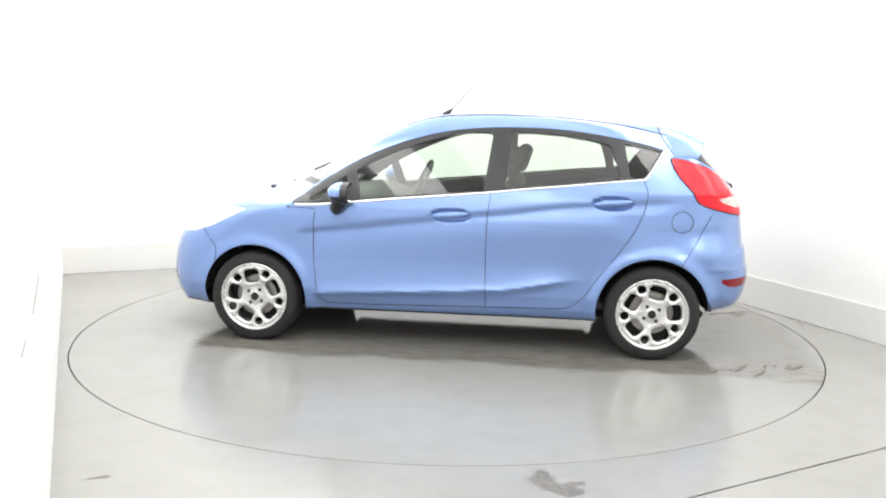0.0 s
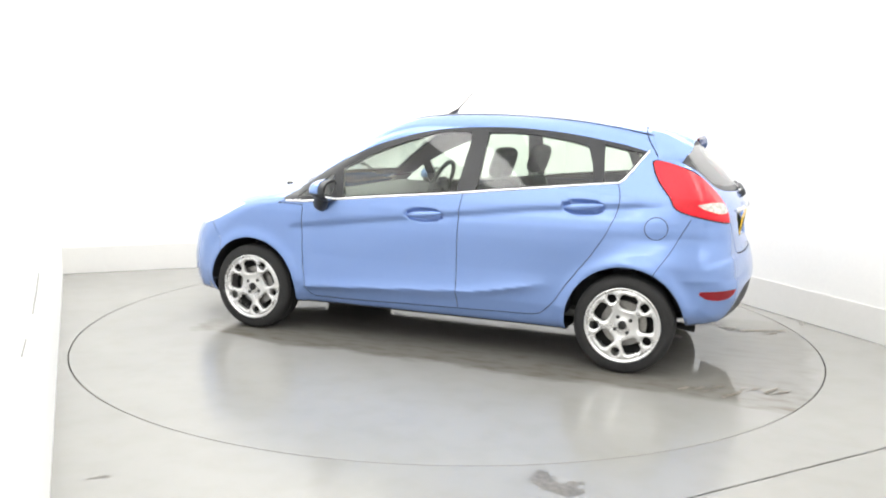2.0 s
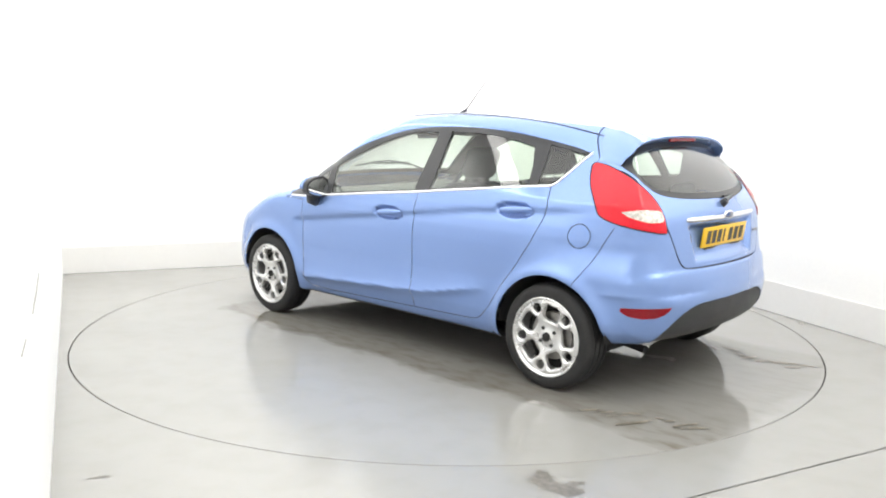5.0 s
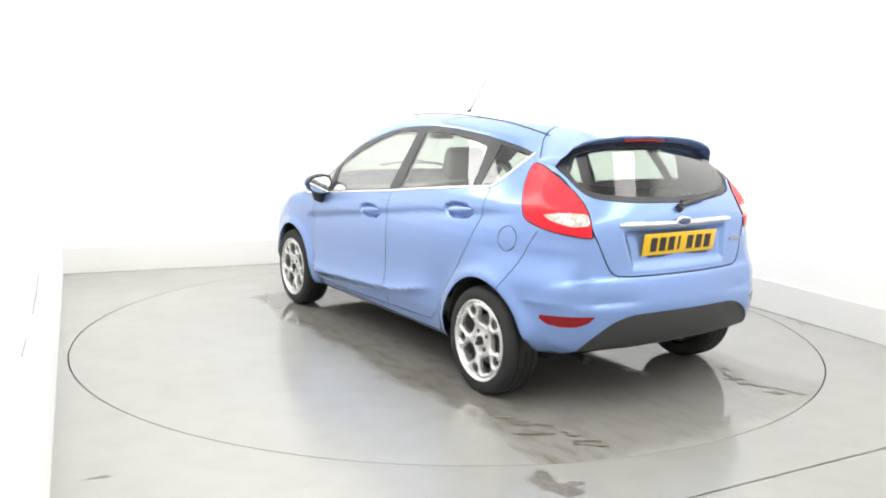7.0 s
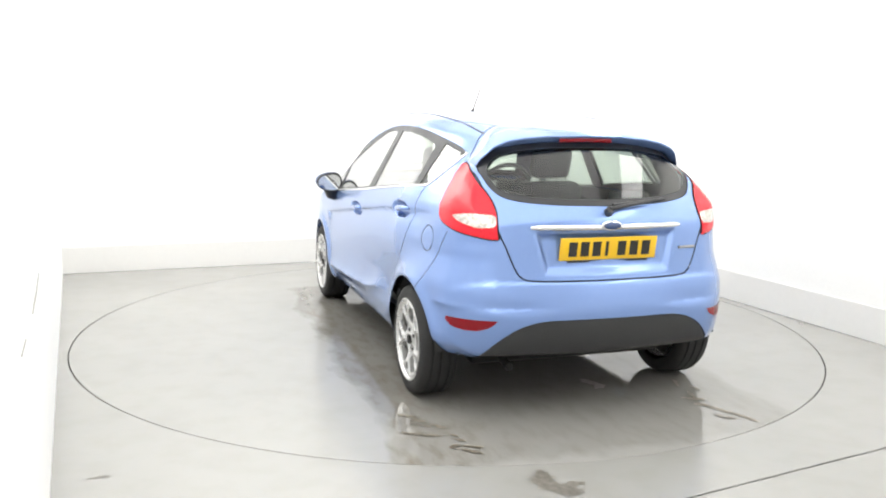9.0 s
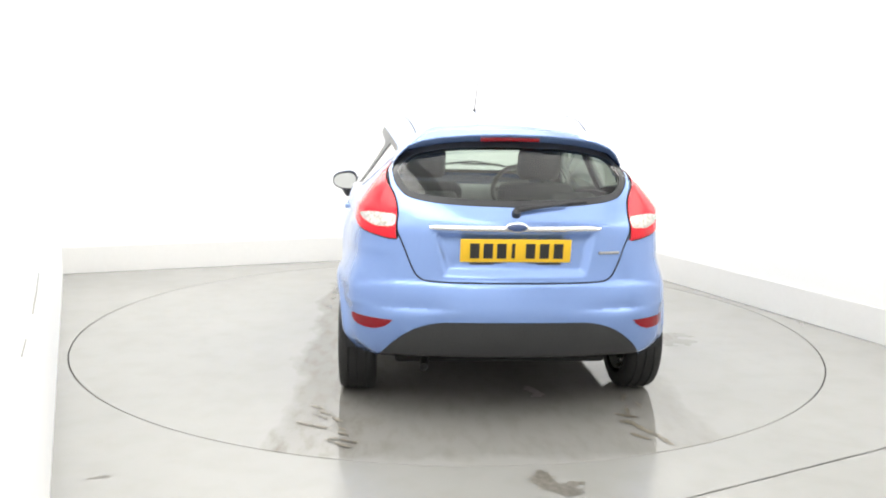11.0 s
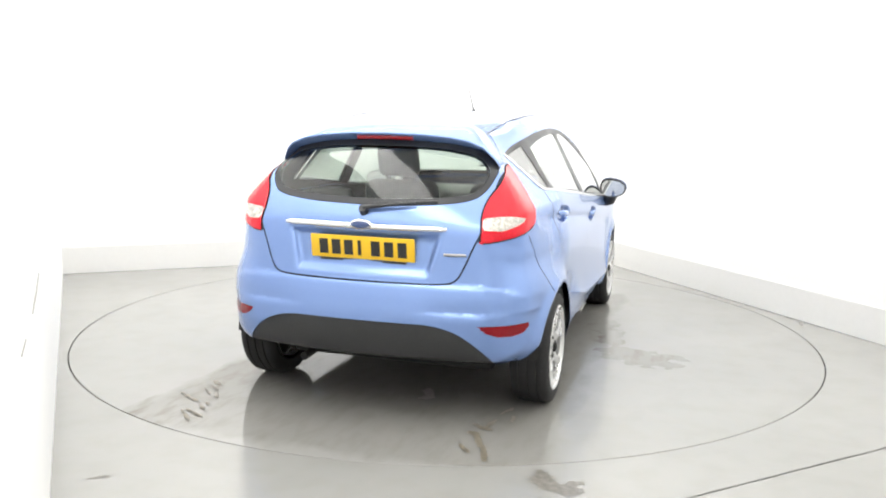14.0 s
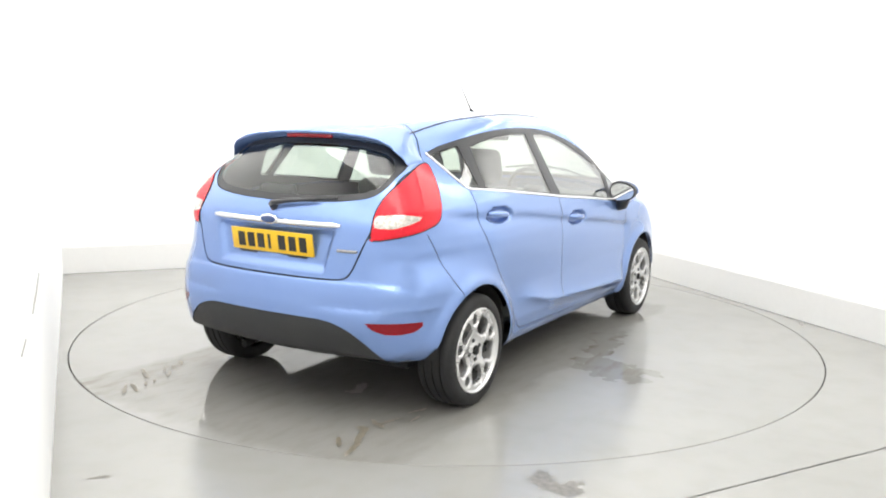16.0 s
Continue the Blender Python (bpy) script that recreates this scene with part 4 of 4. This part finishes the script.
def build_spoiler(gate):
    """The roof spoiler: a visor over the rear window whose ends curl down beside the glass."""
    top, under = bmesh.new(), bmesh.new()
    rows, low_rows = [], []
    for y in np.linspace(-0.568, 0.568, 65):
        ay = abs(y)
        sx = -1.292 - 0.066 * float(sm((ay - 0.40) / 0.17))
        start = top_surface(sx, y, 0.0)
        tip = spoiler_edge(y)
        row = [start + Vector((0, 0, -0.02)), start + Vector((0, 0, 0.0025))]
        for k in (0.15, 0.3, 0.45, 0.6, 0.75, 0.88, 0.96):
            p = start.lerp(tip, k)
            p.z += 0.050 * k * (1 - k) + 0.0025 * (1 - k)
            row.append(p)
        lip = 0.012 - 0.004 * float(sm((ay - 0.45) / 0.12))
        row += [tip, tip + Vector((-0.001, 0, -0.4 * lip)), tip + Vector((0.004, 0, -lip)), tip + Vector((0.10, 0, -lip - 0.004))]
        rows.append([top.verts.new(p) for p in row])
        drop = 0.032 - 0.014 * float(sm((ay - 0.42) / 0.14))
        inner = tip + Vector((0.008, 0, -lip - 0.0008))
        low = [inner, inner + Vector((0.018, 0, -0.35 * drop)), inner + Vector((0.045, 0, -0.75 * drop)), inner + Vector((0.08, 0, -drop)), inner + Vector((0.12, 0, -drop)), inner + Vector((0.12, 0, -0.004))]
        low_rows.append([under.verts.new(p) for p in low])
    for bm, rs in ((top, rows), (under, low_rows)):
        for a, b in zip(rs, rs[1:]):
            for k in range(len(a)):
                bm.faces.new((a[k], a[(k + 1) % len(a)], b[(k + 1) % len(a)], b[k]))
        bm.faces.new(rs[0][::-1])
        bm.faces.new(rs[-1])
        bmesh.ops.recalc_face_normals(bm, faces=bm.faces)
    visor = part("spoiler", top, M["paint"], gate, "blue roof spoiler over the rear window", smooth=40)
    part("spoiler_underside", under, M["paint"], visor, "dark underside of the spoiler", smooth=40)


def build_fittings(car, made):
    gate, roof = made[("tailgate", True)], made[("roof", True)]
    build_spoiler(gate)
    for s in (1, -1):
        low = [(-1.165, 1.085), (-0.93, 1.064), (-0.696, 1.040), (-0.46, 1.016), (-0.226, 0.989), (0.06, 0.963), (0.337, 0.938), (0.62, 0.909), (0.833, 0.887), (0.97, 0.884)]
        low = [(-1.305, 1.262), (-1.275, 1.222), (-1.250, 1.184), (-1.222, 1.143), (-1.197, 1.108), (-1.180, 1.092)] + low
        pts = [side_surface(x, z, s, 0.002) for x, z in low]
        part("belt_moulding", tube(pts, 0.0075, 8, 0.6), M["chrome"], car, "chrome strip below the side windows", smooth=60)
        build_mirror(car, s)
        build_handle(made[("front_door", s > 0)], -0.008, 0.848, s)
        build_handle(made[("rear_door", s > 0)], -0.985, 0.946, s)
        # roof ditch strips
        pts = [top_surface(x, s * (0.50 - 0.05 * sm((-0.6 - x) / 0.8)), 0.001) for x in np.linspace(-1.36, 0.36, 20)]
        part("roof_strip", tube(pts, 0.004, 6), M["black"], roof, "black roof joint strip")
    # antenna
    base = top_surface(0.12, 0.0)
    part("aerial_foot", tube([base + Vector((0.03, 0, -0.01)), base + Vector((0.0, 0, 0.012)), base + Vector((-0.03, 0, 0.035))], [0.022, 0.018, 0.008], 12), M["black"], roof, "black aerial foot", smooth=50)
    part("aerial", tube([base + Vector((-0.022, 0, 0.03)), base + Vector((-0.27, 0, 0.30))], [0.0042, 0.0026], 8), M["black"], roof, "thin black roof aerial")
    # tailgate: chrome bar, badge, plate, wiper, high brake lamp
    bm = bmesh.new()
    bar = [back_surface(y, 0.934, 0.004) for y in np.linspace(-0.402, 0.402, 21)]
    tube(bar, [0.008] + [0.0135] * 19 + [0.008], 10, 0.9, bm=bm)
    part("chrome_bar", bm, M["chrome"], gate, "chrome bar above the number plate", smooth=50)
    bm = bmesh.new()
    bmesh.ops.create_uvsphere(bm, u_segments=28, v_segments=12, radius=1.0)
    b0 = back_surface(0, 0.940, 0.016)
    bmesh.ops.transform(bm, matrix=Matrix.Translation(b0) @ Matrix.Diagonal((0.010, 0.056, 0.024, 1)), verts=bm.verts)
    part("badge_rim", bm, M["chrome"], gate, "oval chrome badge rim", smooth=60)
    bm = bmesh.new()
    bmesh.ops.create_uvsphere(bm, u_segments=28, v_segments=12, radius=1.0)
    bmesh.ops.transform(bm, matrix=Matrix.Translation(b0 - Vector((0.006, 0, 0))) @ Matrix.Diagonal((0.007, 0.047, 0.018, 1)), verts=bm.verts)
    part("badge", bm, M["badge"], gate, "plain dark oval badge", smooth=60)
    # number plate on the slope of the recess; its characters are plain bars
    plate = new("number_plate")
    plate.parent = car
    tagged(plate, "yellow number plate with plain dark bars")
    pm = pose(-1.822, 0, 0.832, 0, -8.0, 0)
    part("plate_sheet", bevelled(-0.005, 0.005, -0.26, 0.26, -0.0555, 0.0555, 0.004, 2, pm), M["plate"], plate, smooth=40)
    for y in (0.193, 0.130, 0.067, 0.012, -0.068, -0.134, -0.200):
        w = 0.022 if abs(y - 0.012) > 0.02 else 0.008
        ink = bmesh.new()
        box(ink, -0.0068, -0.0045, y - w, y + w, -0.036, 0.036, pm)
        bmesh.ops.recalc_face_normals(ink, faces=ink.faces)
        part("plate_bar", ink, M["ink"], plate)
    ink = bmesh.new()
    for y0, y1 in ((0.10, 0.215), (-0.215, -0.10)):
        box(ink, -0.0066, 0.0, y0, y1, -0.066, -0.0565, pm)
    box(ink, -0.004, 0.0, -0.10, 0.10, -0.062, -0.0565, pm)
    bmesh.ops.recalc_face_normals(ink, faces=ink.faces)
    part("plate_strip", ink, M["ink"], plate, "dark strip under the plate")
    # model script as a plain bar
    bm = bmesh.new()
    sc = [back_surface(-0.395 - 0.02 * k, 0.822, 0.004) for k in range(6)]
    tube(sc, 0.007, 6, bm=bm)
    part("script_bar", bm, M["steel"], gate, "small plain chrome bar")
    wiper = new("rear_wiper")
    wiper.parent = car
    tagged(wiper, "black rear wiper resting along the glass foot")
    w0 = back_surface(0.0, 1.010, 0.018)
    part("wiper_foot", tube([back_surface(0, 1.0, -0.01), w0 + Vector((-0.012, 0, 0.0))], [0.024, 0.018], 14), M["black"], wiper, smooth=50)
    part("wiper_arm", tube([w0 + Vector((-0.004, 0, 0))] + [back_surface(-y, 1.012 + 0.030 * (y / 0.3), 0.022) for y in (0.08, 0.16, 0.24)], [0.013, 0.010, 0.008, 0.006], 8), M["black"], wiper, smooth=50)
    part("wiper_blade", tube([back_surface(-y, 1.030 + 0.018 * (y / 0.3), 0.010) for y in (0.03, 0.10, 0.18, 0.26, 0.34)], 0.007, 6), M["black"], wiper)
    bl = [spoiler_edge(y) + Vector((0.016, 0, -0.023)) for y in np.linspace(-0.145, 0.145, 15)]
    part("brake_lamp", tube(bl, 0.0115, 10, 0.5), M["darkred"], gate, "slim red high-level brake lamp", smooth=60)
    # wheel housings and underside
    for ax in (AXLE, -AXLE):
        for s in (1, -1):
            bm = bmesh.new()
            rings = []
            for y in (0.42, 0.60, 0.72, 0.80):
                rr = ARCH_R + 0.012
                rings.append([bm.verts.new((ax + rr * math.cos(a), s * y, HUB_Z + rr * math.sin(a))) for a in np.linspace(0.06, math.pi - 0.06, 28)])
            for a, b in zip(rings, rings[1:]):
                for k in range(27):
                    bm.faces.new((a[k], a[k + 1], b[k + 1], b[k]))
            bm.faces.new(rings[0])
            part("wheel_housing", bm, M["under"], car, "black wheel housing", smooth=40)
    part("floor_pan", bevelled(-1.45, 1.75, -0.55, 0.55, 0.185, 0.26, 0.02, 2), M["under"], car, "dark floor pan", smooth=40)
    part("tailpipe", tube([(-1.20, 0.38, 0.235), (-1.48, 0.40, 0.225), (-1.61, 0.41, 0.210)], 0.021, 14), M["under"], car, "thin dark tailpipe", smooth=50)
    part("rear_axle", tube([(-AXLE, -0.66, 0.26), (-AXLE + 0.05, -0.3, 0.22), (-AXLE + 0.05, 0.3, 0.22), (-AXLE, 0.66, 0.26)], 0.035, 12), M["under"], car, smooth=50)
    for s in (1, -1):
        part("washer_jet", bevelled(-0.02, 0.02, -0.012, 0.012, -0.004, 0.012, 0.005, 2, Matrix.Translation(top_surface(1.30, 0.25 * s))), M["black"], car)
        part("front_wiper", tube([top_surface(1.02, s * 0.1 + 0.1, 0.02), top_surface(0.98, s * 0.1 - 0.2, 0.02), top_surface(0.99, s * 0.1 - 0.45, 0.02)], 0.008, 6), M["black"], car)


def build_car():
    car = new("car")
    tagged(car, "metallic light blue five-door hatchback on the turntable", "car")
    made = build_body(car)
    build_cabin(car)
    build_fittings(car, made)
    wheel = build_wheel(car)
    for x, s in ((AXLE, 1), (-AXLE, 1), (AXLE, -1), (-AXLE, -1)):
        m = pose(x, s * 0.742, HUB_Z, 0, 0, 0 if s > 0 else 180)
        spin = pose(0, 0, 0, 0, {(AXLE, 1): 8, (-AXLE, 1): -12, (AXLE, -1): 20, (-AXLE, -1): -30}[(x, s)], 0)
        if (x, s) == (AXLE, 1):
            wheel.matrix_basis = m @ spin
            first = wheel
        else:
            copy_thing(first, m @ spin)
    return car


car = build_car()


# ---- damp films and stains on the turntable and the floor ----
def film(name, region, x0, x1, y0, y1, h, mat, label, parent=None, z=0.0012):
    """A thin irregular sheet where region(x, y) is below zero, broken up at its rim."""
    xs, ys = np.arange(x0, x1, h), np.arange(y0, y1, h)
    gx, gy = np.meshgrid(xs, ys, indexing="ij")
    v = np.stack([gx.ravel(), gy.ravel(), np.full(gx.size, z)], 1)
    m = len(ys)
    quads = [(i * m + j, (i + 1) * m + j, (i + 1) * m + j + 1, i * m + j + 1) for i in range(len(xs) - 1) for j in range(m - 1)]

    def ragged(p):
        f = FINE[name]
        n = np.array([noise.fractal((a * f, b * f, 3.1), 1.0, 2.0, 4) for a, b in p[:, :2]])
        return np.maximum(region(p[:, 0], p[:, 1]) + 0.10 * n * RAG[name], np.hypot(p[:, 0], p[:, 1]) - (DISC_R - 0.02) if parent else -1)
    sh = Shell(v, quads)
    sh.cut(ragged)
    keep = ragged(sh.centres()) < 0
    polys = [q for q, k in zip(sh.polys, keep) if k]
    root = list(range(len(sh.v)))

    def find(a):
        while root[a] != a:
            root[a] = root[root[a]]
            a = root[a]
        return a
    for q in polys:
        for k in q[1:]:
            root[find(k)] = find(q[0])
    sizes = {}
    for q in polys:
        sizes[find(q[0])] = sizes.get(find(q[0]), 0) + 1
    main = max(sizes, key=sizes.get)
    polys = [q for q in polys if find(q[0]) == main]
    used = sorted({i for q in polys for i in q})
    lut = {i: k for k, i in enumerate(used)}
    me = bpy.data.meshes.new(name)
    me.from_pydata(sh.v[used].tolist(), [], [[lut[i] for i in q] for q in polys])
    me.materials.append(mat)
    ob = new(name, me)
    if parent:
        ob.parent = parent
        tagged(ob, label)
    else:
        tagged(ob, label, "stain", kind="structure")
    return ob


FINE = {"mud_streak": 26.0, "dirt_patch": 15.0, "puddle": 9.0, "floor_stain": 13.0, "floor_mark": 20.0}
RAG = {"mud_streak": 0.10, "dirt_patch": 0.55, "puddle": 1.1, "floor_stain": 0.75, "floor_mark": 0.15}


def oval(cx, cy, a, b, turn=0.0, power=2.0):
    c, s = math.cos(radians(turn)), math.sin(radians(turn))
    return lambda x, y: ((np.abs(((x - cx) * c + (y - cy) * s) / a) ** power + np.abs((-(x - cx) * s + (y - cy) * c) / b) ** power) ** (1 / power) - 1) * min(a, b)


film("puddle", oval(-0.36, -1.36, 0.30, 0.17, 62), -0.9, 0.5, -1.9, -0.8, 0.015, M["wet"], "shallow puddle on the turntable", disc, 0.0018)
film("puddle", oval(0.15, -1.12, 0.36, 0.10, 10), -0.5, 0.8, -1.5, -0.7, 0.015, M["wet"], "shallow puddle on the turntable", disc, 0.0022)
film("dirt_patch", oval(-1.46, -0.34, 0.10, 0.03, 30), -1.8, -1.2, -0.6, -0.1, 0.012, M["stain"], "small dark dirt streak", disc, 0.0024)
# crumbs and streaks of mud that the rear tyres left behind the car
rng = random.Random(11)
for k in range(9):
    cx, cy = -1.70 - 0.062 * k, 0.80 - 0.018 * k + rng.uniform(-0.10, 0.06)
    a, b = rng.uniform(0.03, 0.08), rng.uniform(0.006, 0.013)
    film("mud_streak", oval(cx, cy, a, b, rng.uniform(35, 75)), cx - 0.15, cx + 0.15, cy - 0.15, cy + 0.15, 0.009, M["mud"], "brown mud streak left by a tyre", disc, 0.0024 + 0.0004 * k)
for k, (cx, cy, a, b, turn) in enumerate(((-2.16, -0.83, 0.10, 0.014, 18), (-2.02, -0.77, 0.09, 0.016, 25), (-1.94, -0.73, 0.035, 0.022, 80), (-1.80, -0.77, 0.09, 0.010, -14),
                                          (-2.14, -0.74, 0.05, 0.012, 40), (-1.86, -0.75, 0.05, 0.016, 60), (-1.72, -0.86, 0.07, 0.008, 5), (-1.62, -0.80, 0.06, 0.010, -20))):
    film("mud_streak", oval(cx, cy, a, b, turn), cx - 0.2, cx + 0.2, cy - 0.2, cy + 0.2, 0.009, M["mud"], "brown mud streak left by a tyre", disc, 0.0024 + 0.0004 * k)
film("floor_stain", oval(0.45, -2.60, 0.115, 0.06, -42), 0.0, 0.9, -2.9, -2.3, 0.012, M["stain"], "dark damp stain on the grey floor")
film("floor_mark", oval(-1.343, -2.604, 0.035, 0.012, 20), -1.5, -1.2, -2.75, -2.5, 0.006, M["stain"], "small dark scuff on the floor")
film("floor_mark", oval(2.60, 0.20, 0.05, 0.014, 70), 2.4, 2.8, 0.0, 0.4, 0.006, M["stain"], "small dark scuff on the floor")


def motions():
    """The turntable and the car on it turn together at one even speed."""
    table, car_rows = [], []
    for i in range(33):
        t = i * 0.5
        a = TURN_START + TURN_RATE * t
        turn = pose(0, 0, 0, 0, 0, a)
        table.append((t, Matrix.Translation(DISC_C) @ turn))
        car_rows.append((t, turn @ Matrix.Translation(CAR_OFF)))
    walk(disc, table)
    walk(car, car_rows)


motions()
